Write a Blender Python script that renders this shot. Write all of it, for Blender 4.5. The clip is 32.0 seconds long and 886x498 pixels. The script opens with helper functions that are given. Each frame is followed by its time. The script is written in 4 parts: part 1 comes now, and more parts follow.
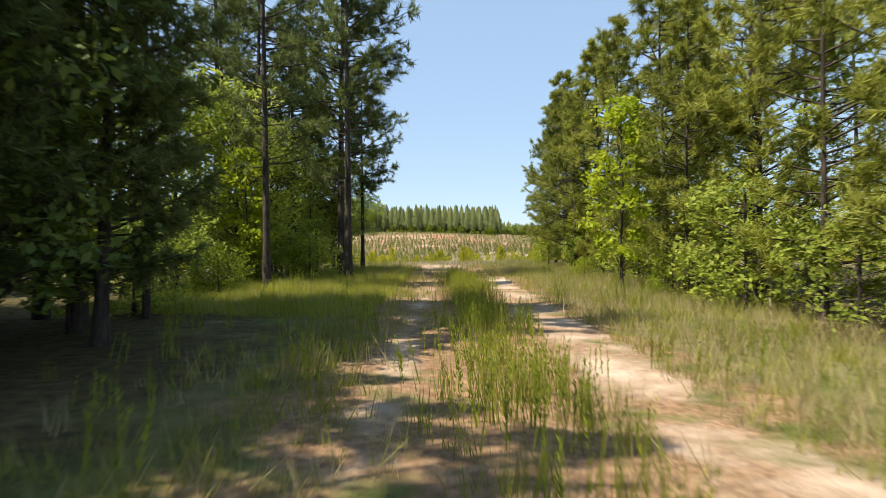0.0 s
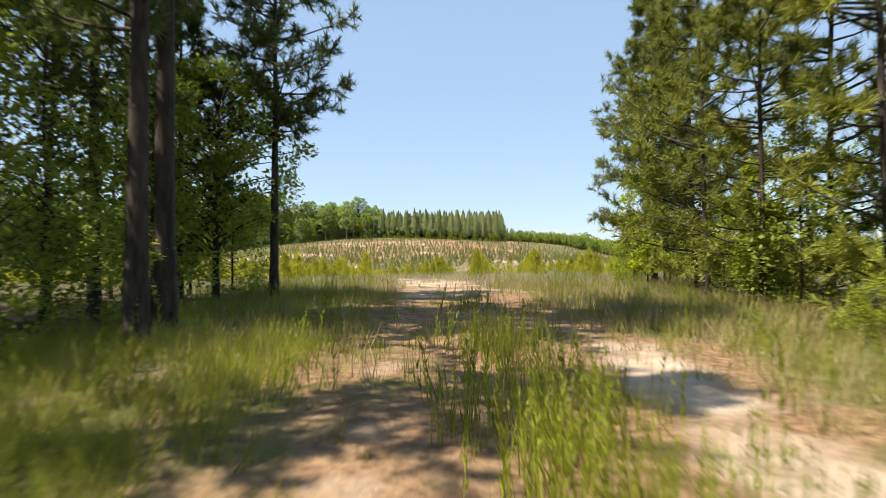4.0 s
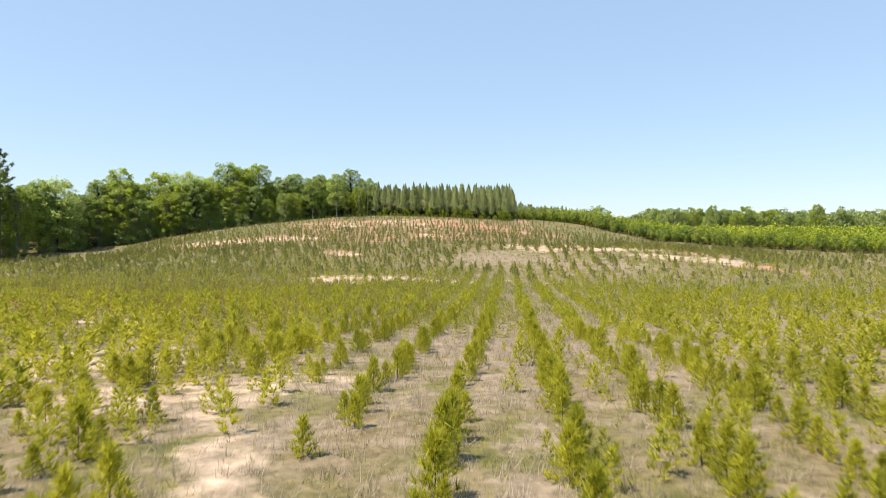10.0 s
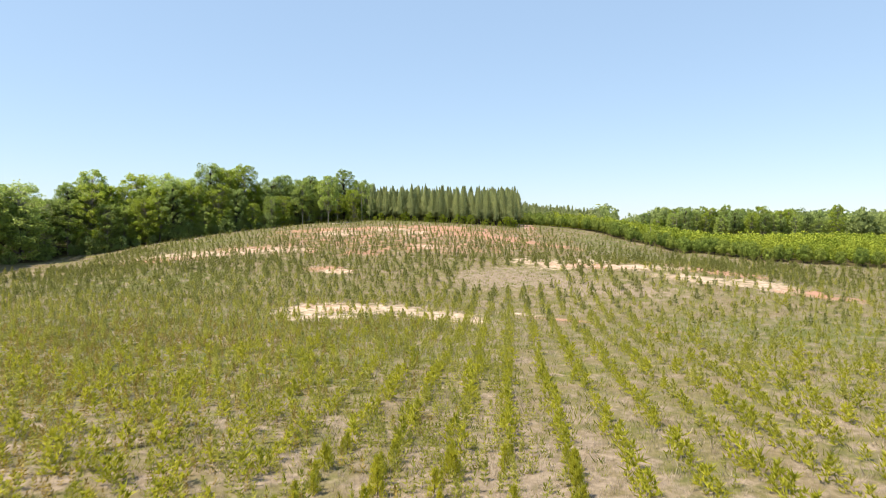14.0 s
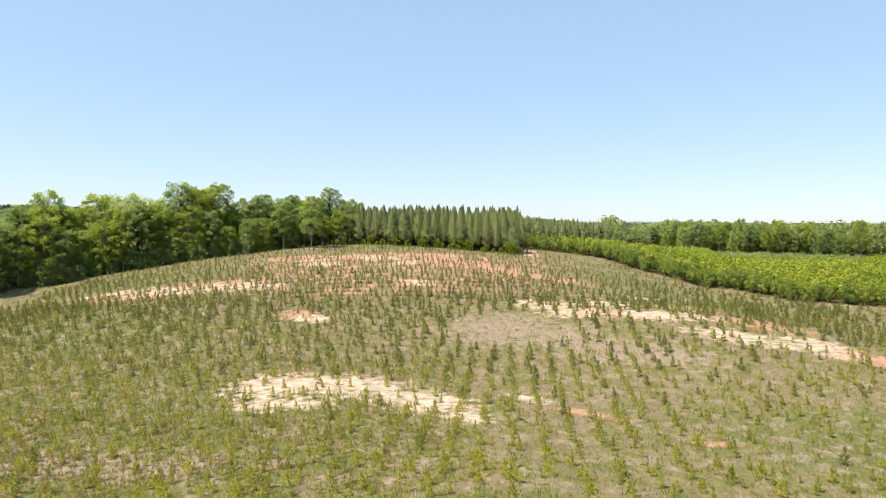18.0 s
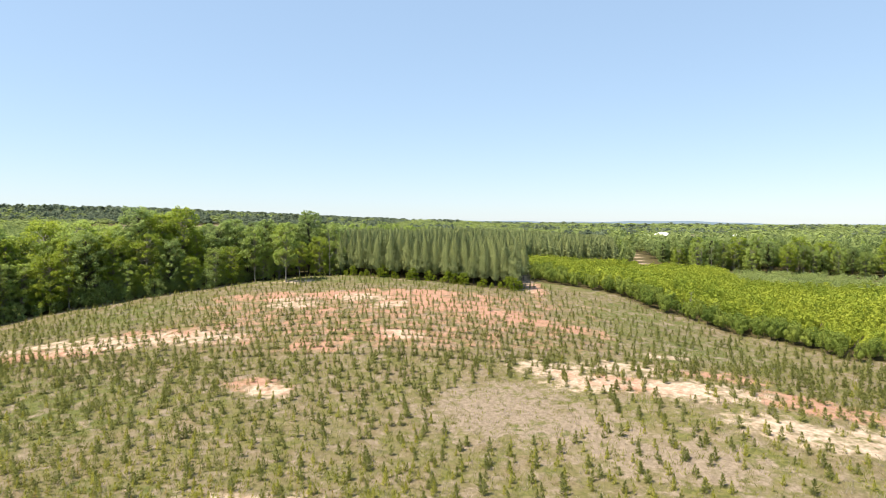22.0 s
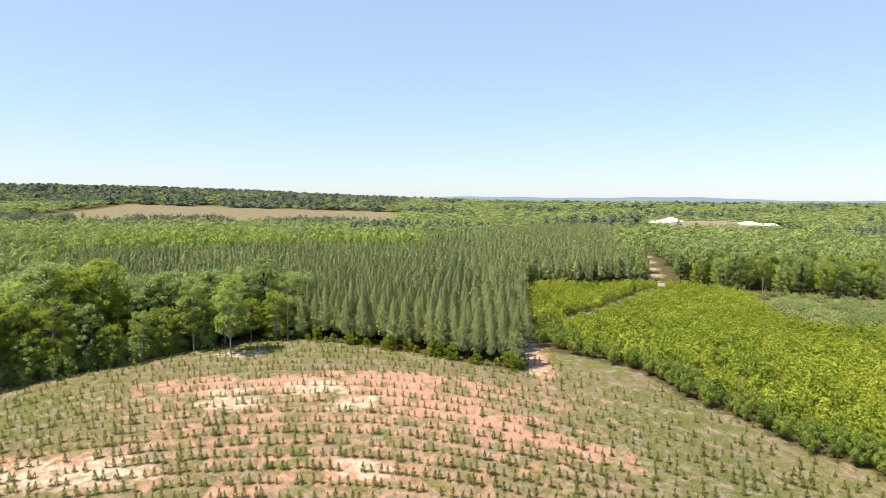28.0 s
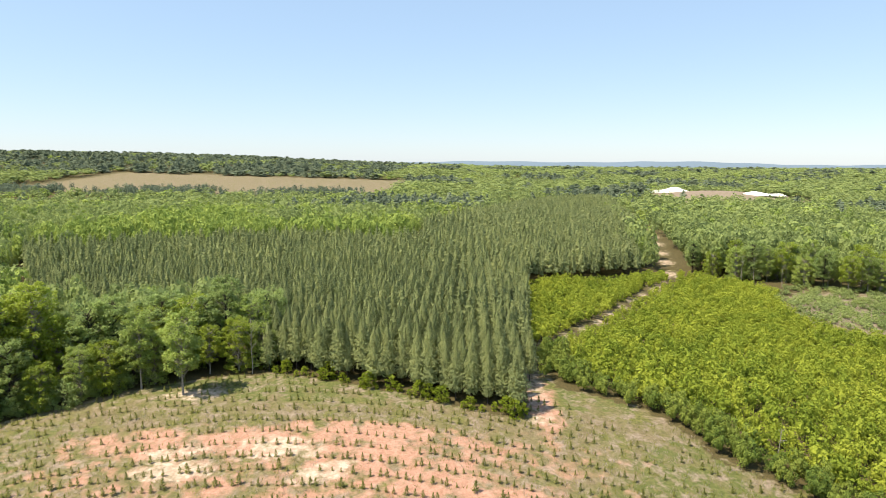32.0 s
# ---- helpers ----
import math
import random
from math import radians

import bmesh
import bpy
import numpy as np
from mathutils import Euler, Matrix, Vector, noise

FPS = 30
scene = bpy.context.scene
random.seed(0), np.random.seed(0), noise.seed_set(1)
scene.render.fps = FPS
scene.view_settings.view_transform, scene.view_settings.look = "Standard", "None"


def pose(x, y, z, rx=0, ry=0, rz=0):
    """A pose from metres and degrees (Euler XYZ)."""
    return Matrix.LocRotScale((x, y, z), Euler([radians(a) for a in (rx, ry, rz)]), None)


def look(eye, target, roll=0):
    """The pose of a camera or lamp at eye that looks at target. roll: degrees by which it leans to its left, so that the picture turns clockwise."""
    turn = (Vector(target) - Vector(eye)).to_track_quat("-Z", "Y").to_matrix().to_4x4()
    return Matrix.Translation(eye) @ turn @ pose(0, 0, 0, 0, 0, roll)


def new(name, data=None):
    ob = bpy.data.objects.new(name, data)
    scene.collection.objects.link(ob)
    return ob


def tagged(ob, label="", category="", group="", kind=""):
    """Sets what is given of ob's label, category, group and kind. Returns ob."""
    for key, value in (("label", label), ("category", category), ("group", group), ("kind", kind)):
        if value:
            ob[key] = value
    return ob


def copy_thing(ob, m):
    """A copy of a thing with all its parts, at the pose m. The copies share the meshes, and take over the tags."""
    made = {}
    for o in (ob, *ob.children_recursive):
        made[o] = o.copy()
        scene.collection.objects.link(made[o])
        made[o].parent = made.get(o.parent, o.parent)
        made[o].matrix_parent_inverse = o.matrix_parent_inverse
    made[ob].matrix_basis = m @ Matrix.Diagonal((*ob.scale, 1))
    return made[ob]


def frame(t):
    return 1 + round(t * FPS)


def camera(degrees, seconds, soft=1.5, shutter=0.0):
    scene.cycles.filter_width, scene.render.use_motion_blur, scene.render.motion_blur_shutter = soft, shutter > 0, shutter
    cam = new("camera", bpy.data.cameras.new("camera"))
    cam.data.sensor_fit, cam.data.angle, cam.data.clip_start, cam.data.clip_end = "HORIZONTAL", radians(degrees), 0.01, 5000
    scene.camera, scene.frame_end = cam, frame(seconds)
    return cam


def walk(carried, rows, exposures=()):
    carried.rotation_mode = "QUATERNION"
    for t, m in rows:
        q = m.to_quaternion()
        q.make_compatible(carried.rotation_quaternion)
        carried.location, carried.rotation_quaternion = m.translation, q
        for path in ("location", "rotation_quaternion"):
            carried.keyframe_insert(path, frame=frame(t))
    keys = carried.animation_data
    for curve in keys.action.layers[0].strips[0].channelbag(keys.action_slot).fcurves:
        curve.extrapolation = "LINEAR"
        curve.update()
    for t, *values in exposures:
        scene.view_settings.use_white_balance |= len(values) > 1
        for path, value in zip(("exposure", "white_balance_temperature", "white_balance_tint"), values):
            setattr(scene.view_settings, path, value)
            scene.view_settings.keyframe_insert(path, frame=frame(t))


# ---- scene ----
cam = camera(67.44, 32.0, soft=0.5, shutter=0.5)
PATH = [
    (0, (-0.088, -24.540, 1.196), (-0.057, -4.544, 1.609), -0.44),
    (0.5, (-0.117, -22.605, 1.220), (-0.085, -2.609, 1.664), -0.37),
    (1, (-0.136, -20.663, 1.242), (-0.098, -0.669, 1.709), -0.32),
    (1.5, (-0.144, -18.661, 1.264), (-0.097, 1.333, 1.777), -0.28),
    (2, (-0.154, -16.529, 1.304), (-0.110, 3.463, 1.851), -0.24),
    (2.5, (-0.129, -14.248, 1.393), (-0.092, 5.744, 1.953), -0.18),
    (3, (-0.113, -11.828, 1.487), (-0.083, 8.165, 2.039), -0.14),
    (3.5, (-0.120, -9.506, 1.485), (-0.093, 10.485, 2.085), -0.13),
    (5.5, (0.000, -0.001, 1.400), (0.046, 19.987, 2.092), -0.42),
    (6, (-0.011, 2.601, 1.487), (0.026, 22.588, 2.195), -0.40),
    (6.5, (-0.036, 5.423, 1.610), (-0.009, 25.410, 2.325), -0.35),
    (7, (-0.132, 8.403, 1.943), (-0.110, 28.389, 2.688), -0.27),
    (7.5, (-0.178, 10.989, 2.469), (-0.149, 30.974, 3.238), -0.18),
    (8, (-0.224, 13.392, 3.061), (-0.190, 33.378, 3.821), -0.06),
    (8.5, (-0.250, 15.531, 3.697), (-0.226, 35.520, 4.358), 0.04),
    (9, (-0.191, 17.353, 4.448), (-0.192, 37.349, 4.854), 0.05),
    (9.5, (-0.106, 19.165, 4.993), (-0.138, 39.165, 5.076), -0.02),
    (10, (-0.176, 21.333, 5.693), (-0.223, 41.331, 5.416), -0.11),
    (10.5, (-0.246, 23.427, 6.348), (-0.299, 43.418, 5.746), -0.16),
    (11, (-0.304, 25.310, 6.944), (-0.359, 45.300, 6.303), -0.16),
    (12, (-0.299, 29.213, 8.230), (-0.353, 49.203, 7.610), -0.10),
    (13, (-0.296, 33.072, 9.523), (-0.345, 53.063, 8.926), 0.02),
    (14, (-0.024, 37.386, 10.759), (-0.094, 57.378, 10.196), 0.02),
    (14.5, (0.183, 39.766, 11.415), (0.108, 59.759, 10.873), -0.04),
    (16.5, (0.941, 49.087, 15.209), (0.843, 69.078, 14.625), -0.04),
    (17, (1.103, 51.481, 16.118), (1.008, 71.472, 15.532), 0.04),
    (18, (1.419, 56.432, 17.973), (1.330, 76.424, 17.398), 0.14),
    (19, (1.905, 61.332, 19.945), (1.814, 81.323, 19.342), 0.19),
    (20, (2.478, 66.248, 22.058), (2.374, 86.238, 21.424), 0.30),
    (21, (2.967, 71.627, 24.027), (2.851, 91.616, 23.386), 0.39),
    (22, (3.514, 77.558, 25.977), (3.394, 97.547, 25.334), 0.32),
    (23, (4.197, 83.454, 28.191), (4.074, 103.443, 27.555), 0.29),
    (24, (4.808, 89.053, 30.643), (4.684, 109.042, 29.983), 0.23),
    (25, (5.292, 94.745, 33.411), (5.160, 114.733, 32.719), 0.14),
    (25.5, (5.558, 97.525, 34.879), (5.430, 117.511, 34.168), 0.13),
    (27.5, (6.659, 107.878, 41.302), (6.473, 127.836, 40.017), 0.43),
    (28, (6.939, 110.409, 42.460), (6.746, 130.356, 41.018), 0.39),
    (29, (7.509, 115.613, 44.627), (7.312, 135.536, 42.886), 0.36),
    (30, (7.983, 120.782, 46.725), (7.785, 140.681, 44.720), 0.33),
    (31, (8.294, 125.927, 48.700), (8.103, 145.796, 46.425), 0.25),
    (32, (8.557, 131.000, 50.693), (8.384, 150.838, 48.165), 0.32),
]
walk(cam, [(t, look(eye, target, roll)) for t, eye, target, roll in PATH], [(0, 0.95, 7400, 10), (32, 0.95, 7400, 10)])

# ---- sky, sun ----
SUN_EL, SUN_AZ = radians(59), radians(-112)   # azimuth from +y, clockwise positive
world = bpy.data.worlds.new("sky")
scene.world = world
world.use_nodes = True
wn = world.node_tree.nodes
sky = wn.new("ShaderNodeTexSky")
sky.sky_type = "NISHITA"
sky.sun_disc = False
sky.sun_elevation, sky.sun_rotation = SUN_EL, SUN_AZ
sky.air_density, sky.dust_density, sky.ozone_density = 1.0, 0.3, 2.5
wn["Background"].inputs["Strength"].default_value = 0.102
haze = wn.new("ShaderNodeMix")   # thin bright haze that evens the clear sky
haze.data_type = "RGBA"
haze.inputs["Factor"].default_value = 0.55
haze.inputs["B"].default_value = (2.35, 3.7, 5.9, 1)
world.node_tree.links.new(sky.outputs[0], haze.inputs["A"])
world.node_tree.links.new(haze.outputs["Result"], wn["Background"].inputs["Color"])
sun_data = bpy.data.lights.new("sun", "SUN")
sun_data.energy, sun_data.angle, sun_data.color = 4.3, radians(0.5), (1.0, 0.95, 0.86)
sun = new("sun", sun_data)
sd = Vector((math.sin(SUN_AZ) * math.cos(SUN_EL), math.cos(SUN_AZ) * math.cos(SUN_EL), math.sin(SUN_EL)))
sun.matrix_world = look(sd * 100, (0, 0, 0))


# ---- materials ----
def mat_nodes(name):
    m = bpy.data.materials.new(name)
    m.use_nodes = True
    t = m.node_tree
    return m, t.nodes, t.links, t.nodes["Principled BSDF"]


def node(nodes, kind, **values):
    n = nodes.new(kind)
    for key, value in values.items():
        n.inputs[key].default_value = value
    return n


def ramp(nodes, stops):
    r = nodes.new("ShaderNodeValToRGB")
    e = r.color_ramp.elements
    while len(e) < len(stops):
        e.new(0.5)
    for k, (p, c) in enumerate(stops):
        e[k].position, e[k].color = p, (*c, 1)
    return r


def foliage(name, dark, light, size=0.35, rough=0.6, glow=0.35):
    """Leaves or needles: colour varies from plant to plant and from leaf to leaf; some light shines through."""
    m, n, l, b = mat_nodes(name)
    geo = n.new("ShaderNodeNewGeometry")
    info = n.new("ShaderNodeObjectInfo")
    nz = node(n, "ShaderNodeTexNoise", Scale=size, Detail=2.0)
    l.new(geo.outputs["Position"], nz.inputs["Vector"])
    add = n.new("ShaderNodeMath"); add.operation = "MULTIPLY_ADD"
    l.new(geo.outputs["Random Per Island"], add.inputs[0]); add.inputs[1].default_value = 0.35
    l.new(nz.outputs["Fac"], add.inputs[2])
    add2 = n.new("ShaderNodeMath"); add2.operation = "MULTIPLY_ADD"
    l.new(info.outputs["Random"], add2.inputs[0]); add2.inputs[1].default_value = 0.25
    l.new(add.outputs[0], add2.inputs[2])
    r = ramp(n, [(0.4, dark), (1.05, light)])
    l.new(add2.outputs[0], r.inputs[0])
    b.inputs["Roughness"].default_value = rough
    b.inputs["Specular IOR Level"].default_value = 0.25
    l.new(r.outputs[0], b.inputs["Base Color"])
    tr = n.new("ShaderNodeBsdfTranslucent")
    l.new(r.outputs[0], tr.inputs["Color"])
    mix = node(n, "ShaderNodeMixShader", Fac=glow)
    l.new(b.outputs[0], mix.inputs[1]); l.new(tr.outputs[0], mix.inputs[2])
    l.new(mix.outputs[0], n["Material Output"].inputs["Surface"])
    return m


def canopy(name, dark, mid, light, grain=1.6, wide=0.05, crown=0.14, glow=0.3, tone=0.3):
    """Closed leaf masses seen from afar: broken up by fine and coarse noise, with deep relief."""
    m, n, l, b = mat_nodes(name)
    geo = n.new("ShaderNodeNewGeometry")
    fine = node(n, "ShaderNodeTexNoise", Scale=grain, Detail=5.0, Roughness=0.7)
    coarse = node(n, "ShaderNodeTexNoise", Scale=wide, Detail=2.0)
    cells = n.new("ShaderNodeTexVoronoi")   # one tone for about each crown
    cells.voronoi_dimensions = "2D"
    cells.inputs["Scale"].default_value = crown
    for t in (fine, coarse, cells):
        l.new(geo.outputs["Position"], t.inputs["Vector"])
    add = n.new("ShaderNodeMath"); add.operation = "MULTIPLY_ADD"
    l.new(geo.outputs["Random Per Island"], add.inputs[0]); add.inputs[1].default_value = 0.22
    l.new(fine.outputs["Fac"], add.inputs[2])
    add2 = n.new("ShaderNodeMath"); add2.operation = "MULTIPLY_ADD"
    l.new(coarse.outputs["Fac"], add2.inputs[0]); add2.inputs[1].default_value = 0.6
    l.new(add.outputs[0], add2.inputs[2])
    one = n.new("ShaderNodeSeparateColor")
    l.new(cells.outputs["Color"], one.inputs[0])
    add3 = n.new("ShaderNodeMath"); add3.operation = "MULTIPLY_ADD"
    l.new(one.outputs[0], add3.inputs[0]); add3.inputs[1].default_value = tone
    l.new(add2.outputs[0], add3.inputs[2])
    r = ramp(n, [(0.66, dark), (1.0, mid), (1.34, light)])
    sc = n.new("ShaderNodeMath"); sc.operation = "MULTIPLY"
    l.new(add3.outputs[0], sc.inputs[0]); sc.inputs[1].default_value = 0.7
    for e, p in zip(r.color_ramp.elements, (0.46, 0.7, 0.94)):
        e.position = p
    l.new(sc.outputs[0], r.inputs[0]); l.new(r.outputs[0], b.inputs["Base Color"])
    bp = node(n, "ShaderNodeBump", Strength=0.4, Distance=0.6)
    l.new(fine.outputs["Fac"], bp.inputs["Height"]); l.new(bp.outputs[0], b.inputs["Normal"])
    b.inputs["Roughness"].default_value = 0.8
    b.inputs["Specular IOR Level"].default_value = 0.1
    tr = n.new("ShaderNodeBsdfTranslucent")
    l.new(r.outputs[0], tr.inputs["Color"])
    mix = node(n, "ShaderNodeMixShader", Fac=glow)
    l.new(b.outputs[0], mix.inputs[1]); l.new(tr.outputs[0], mix.inputs[2])
    l.new(mix.outputs[0], n["Material Output"].inputs["Surface"])
    return m


def bark(name, dark, light, scale=14):
    m, n, l, b = mat_nodes(name)
    tc = n.new("ShaderNodeTexCoord")
    mp = n.new("ShaderNodeMapping")
    mp.inputs["Scale"].default_value = (1, 1, 0.25)
    l.new(tc.outputs["Object"], mp.inputs["Vector"])
    nz = node(n, "ShaderNodeTexNoise", Scale=scale, Detail=4.0)
    l.new(mp.outputs[0], nz.inputs["Vector"])
    r = ramp(n, [(0.35, dark), (0.7, light)])
    l.new(nz.outputs["Fac"], r.inputs[0]); l.new(r.outputs[0], b.inputs["Base Color"])
    bp = node(n, "ShaderNodeBump", Strength=0.6, Distance=0.03)
    l.new(nz.outputs["Fac"], bp.inputs["Height"]); l.new(bp.outputs[0], b.inputs["Normal"])
    b.inputs["Roughness"].default_value = 0.9
    return m


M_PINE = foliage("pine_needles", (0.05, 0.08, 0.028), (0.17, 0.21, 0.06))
# lighter needle copy: sunlight on the right-hand pines is put into the colour
M_PINE_SUNLIT = foliage("pine_needles_painted_sunlit", (0.12, 0.145, 0.025), (0.35, 0.37, 0.07))
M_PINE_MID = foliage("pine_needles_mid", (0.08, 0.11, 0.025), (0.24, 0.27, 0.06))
M_STAND = canopy("stand_needles", (0.135, 0.17, 0.075), (0.26, 0.30, 0.13), (0.36, 0.39, 0.165), grain=4.5, wide=0.08, crown=0.34, glow=0.4)
M_LEAF = foliage("broad_leaves", (0.14, 0.20, 0.034), (0.40, 0.47, 0.078), size=0.3, glow=0.5)
# extra blue in these needles stands in for distance haze
M_PINE_HAZED = canopy("far_hazed_needles", (0.085, 0.12, 0.085), (0.15, 0.19, 0.125), (0.21, 0.25, 0.155), grain=1.6, wide=0.03, crown=0.15)
M_LEAF_EDGE = foliage("edge_leaves", (0.19, 0.26, 0.075), (0.44, 0.53, 0.14), size=0.12, glow=0.5)
M_LEAF_COOL = foliage("cool_edge_leaves", (0.15, 0.215, 0.08), (0.36, 0.45, 0.15), size=0.15, glow=0.5)
M_LEAF_LIME = foliage("lime_edge_leaves", (0.18, 0.25, 0.035), (0.38, 0.45, 0.07), size=0.15, glow=0.5)
M_THICKET_EDGE = canopy("thicket_edge_leaves", (0.085, 0.135, 0.03), (0.16, 0.22, 0.045), (0.24, 0.29, 0.06), grain=3.0, wide=0.05, crown=0.3, tone=0.6)
# blue raised in the far leaves too, as painted haze
M_LEAF_FAR = canopy("far_hazed_leaves", (0.115, 0.16, 0.07), (0.205, 0.26, 0.095), (0.30, 0.36, 0.125), grain=1.2, wide=0.012, crown=0.11, tone=0.6, glow=0.4)
M_LEAF_FAR_BRIGHT = canopy("far_bright_leaves", (0.13, 0.19, 0.05), (0.24, 0.32, 0.075), (0.34, 0.41, 0.10), grain=1.2, wide=0.02, crown=0.11, tone=0.45)
M_THICKET = canopy("thicket_leaves", (0.12, 0.175, 0.025), (0.22, 0.28, 0.036), (0.33, 0.37, 0.05), grain=3.4, wide=0.03, crown=0.3, tone=0.5)
# darker copy of the broad leaves, with the wood's shade put into the colour
M_LEAF_SHADED = foliage("leaves_painted_shaded", (0.05, 0.085, 0.018), (0.18, 0.23, 0.04), size=0.2, glow=0.35)
M_LEAF_BRIGHT = foliage("bright_leaves", (0.13, 0.19, 0.018), (0.28, 0.34, 0.03), size=0.25, glow=0.45)
M_MAPLE = foliage("maple_leaves", (0.22, 0.31, 0.02), (0.44, 0.50, 0.04), size=0.4, glow=0.5)
M_SAPLING = foliage("sapling_needles", (0.25, 0.27, 0.028), (0.53, 0.50, 0.055), size=0.25, glow=0.55)
M_SAPLING_MID = foliage("olive_sapling_needles", (0.21, 0.225, 0.04), (0.44, 0.42, 0.085), size=0.2, glow=0.55)
M_RUST = foliage("rusty_weeds", (0.20, 0.145, 0.035), (0.38, 0.29, 0.075), size=0.2, glow=0.4)
M_SAPLING_HILL = foliage("hill_sapling_needles", (0.115, 0.13, 0.038), (0.28, 0.285, 0.08), size=0.2, glow=0.5)
M_GRASS = foliage("green_grass", (0.11, 0.135, 0.02), (0.33, 0.33, 0.055), size=0.5)
M_LIME = foliage("lime_grass", (0.19, 0.23, 0.03), (0.46, 0.47, 0.08), size=0.5, glow=0.45)
M_WEED = foliage("weed_leaves", (0.14, 0.19, 0.02), (0.36, 0.40, 0.05), size=0.8, glow=0.45)
M_DRY = foliage("dry_grass", (0.25, 0.20, 0.155), (0.50, 0.42, 0.33), size=0.5, glow=0.3)
M_STRAW = foliage("straw_grass", (0.24, 0.19, 0.09), (0.46, 0.38, 0.20), size=0.5, glow=0.25)
# dark bark, with the foliage's shade on the trunks put into the colour
M_BARK = bark("pine_bark", (0.024, 0.018, 0.015), (0.085, 0.063, 0.05))
M_BARK_PALE = bark("pale_bark", (0.16, 0.14, 0.12), (0.38, 0.34, 0.29))


# ---- ground form ----
KY = (-400, -60, -27, -12, 8, 26, 50, 85, 122, 145, 160, 182, 200, 216, 236, 262, 330, 420, 520, 700, 1000, 1400, 2500, 6000)
KZ = (-0.3, -0.3, -0.1, 0.33, 0.72, 0.95, 0.7, -0.5, -1.5, -0.9, 0.3, 4.0, 7.5, 10.4, 13.6, 14, 12.5, 13, 13, 8, 8, 14, 34, 30)


def ground_z(x, y):
    """Height of the ground: a shallow valley, then a broad hill that falls away on both sides, then rolling country."""
    x, y = np.asarray(x, float), np.asarray(y, float)
    z = sum(np.interp(y + d, KY, KZ) for d in (-10, -5, 0, 5, 10)) / 5
    hill = np.clip((y - 150) / 60, 0, 1) * np.where(x > 20, np.interp(y, (250, 340, 480, 620), (1, 0.6, 0.45, 0.3)), np.interp(y, (250, 340), (1, 0.3)))
    z = z - hill * 3.0 * np.minimum(((x + 12) / 58.0) ** 2, np.where(x < 0, 2.0, np.interp(y, (205, 265), (1.35, 3.6))))
    z = z + np.exp(-((x - 48) / 28) ** 2 - ((y - 165) / 22) ** 2) * 2.5
    z = z + np.interp(y, (600, 1000, 1300, 1700, 2300), (0, 2, 18, 48, 44)) / (1 + np.exp((x + 250 + 0.1 * y) / 260))
    z = z + 13 * np.exp(-((x - 365) / 110) ** 2 - ((y - 1015) / 80) ** 2)
    z = z + 0.25 * np.sin(x * 0.09 + 1) * np.sin(y * 0.07) + 0.05 * np.sin(x * 0.9) * np.sin(y * 0.8 + x * 0.3)
    return z


def gz(x, y):
    return float(ground_z(x, y))


# ---- building helpers ----
def mesh_of(name, v, f, mat, smooth=False, mats=None):
    """A mesh from arrays of corners and faces (all triangles or all quads)."""
    v, f = np.asarray(v, np.float32), np.asarray(f, np.int32)
    me = bpy.data.meshes.new(name)
    k = f.shape[1]
    me.vertices.add(len(v)); me.loops.add(f.size); me.polygons.add(len(f))
    me.vertices.foreach_set("co", v.ravel())
    me.loops.foreach_set("vertex_index", f.ravel())
    me.polygons.foreach_set("loop_start", np.arange(len(f), dtype=np.int32) * k)
    me.polygons.foreach_set("use_smooth", np.full(len(f), smooth))
    me.update(calc_edges=True)
    me.materials.append(mat)
    return me


def part(name, me, parent, label=""):
    ob = new(name, me)
    ob.parent = parent
    return tagged(ob, label) if label else ob


def thing(name, label, category, group="", kind=""):
    return tagged(new(name), label, category, group, kind)


def join(shapes):
    """Several (corners, faces) as one."""
    vs, fs, n = [], [], 0
    for v, f in shapes:
        vs.append(v); fs.append(f + n); n += len(v)
    return np.concatenate(vs), np.concatenate(fs)


def scatter(shapes, place, size, turn, rng, lean=0.0):
    """Copies of the given shapes, picked at random, joined into one: place (n, 3), size and turn (n)."""
    pick = rng.integers(0, len(shapes), len(place))
    out = []
    for k, (v, f) in enumerate(shapes):
        on = pick == k
        n = int(on.sum())
        if not n:
            continue
        c, s = np.cos(turn[on])[:, None], np.sin(turn[on])[:, None]
        sz = size[on]
        sx, szz = (sz[:, 0:1], sz[:, 1:2]) if sz.ndim == 2 else (sz[:, None], sz[:, None])
        x = (c * v[:, 0] - s * v[:, 1]) * sx
        y = (s * v[:, 0] + c * v[:, 1]) * sx
        z = v[None, :, 2] * szz
        if lean:
            x = x + z * rng.normal(0, lean, (n, 1)); y = y + z * rng.normal(0, lean, (n, 1))
        p = np.stack([x, y, z], 2) + place[on][:, None]
        out.append((p.reshape(-1, 3), (f[None] + (np.arange(n) * len(v))[:, None, None]).reshape(-1, f.shape[1])))
    return join(out)


def unit(v):
    return v / np.maximum(np.linalg.norm(v, axis=-1, keepdims=True), 1e-9)


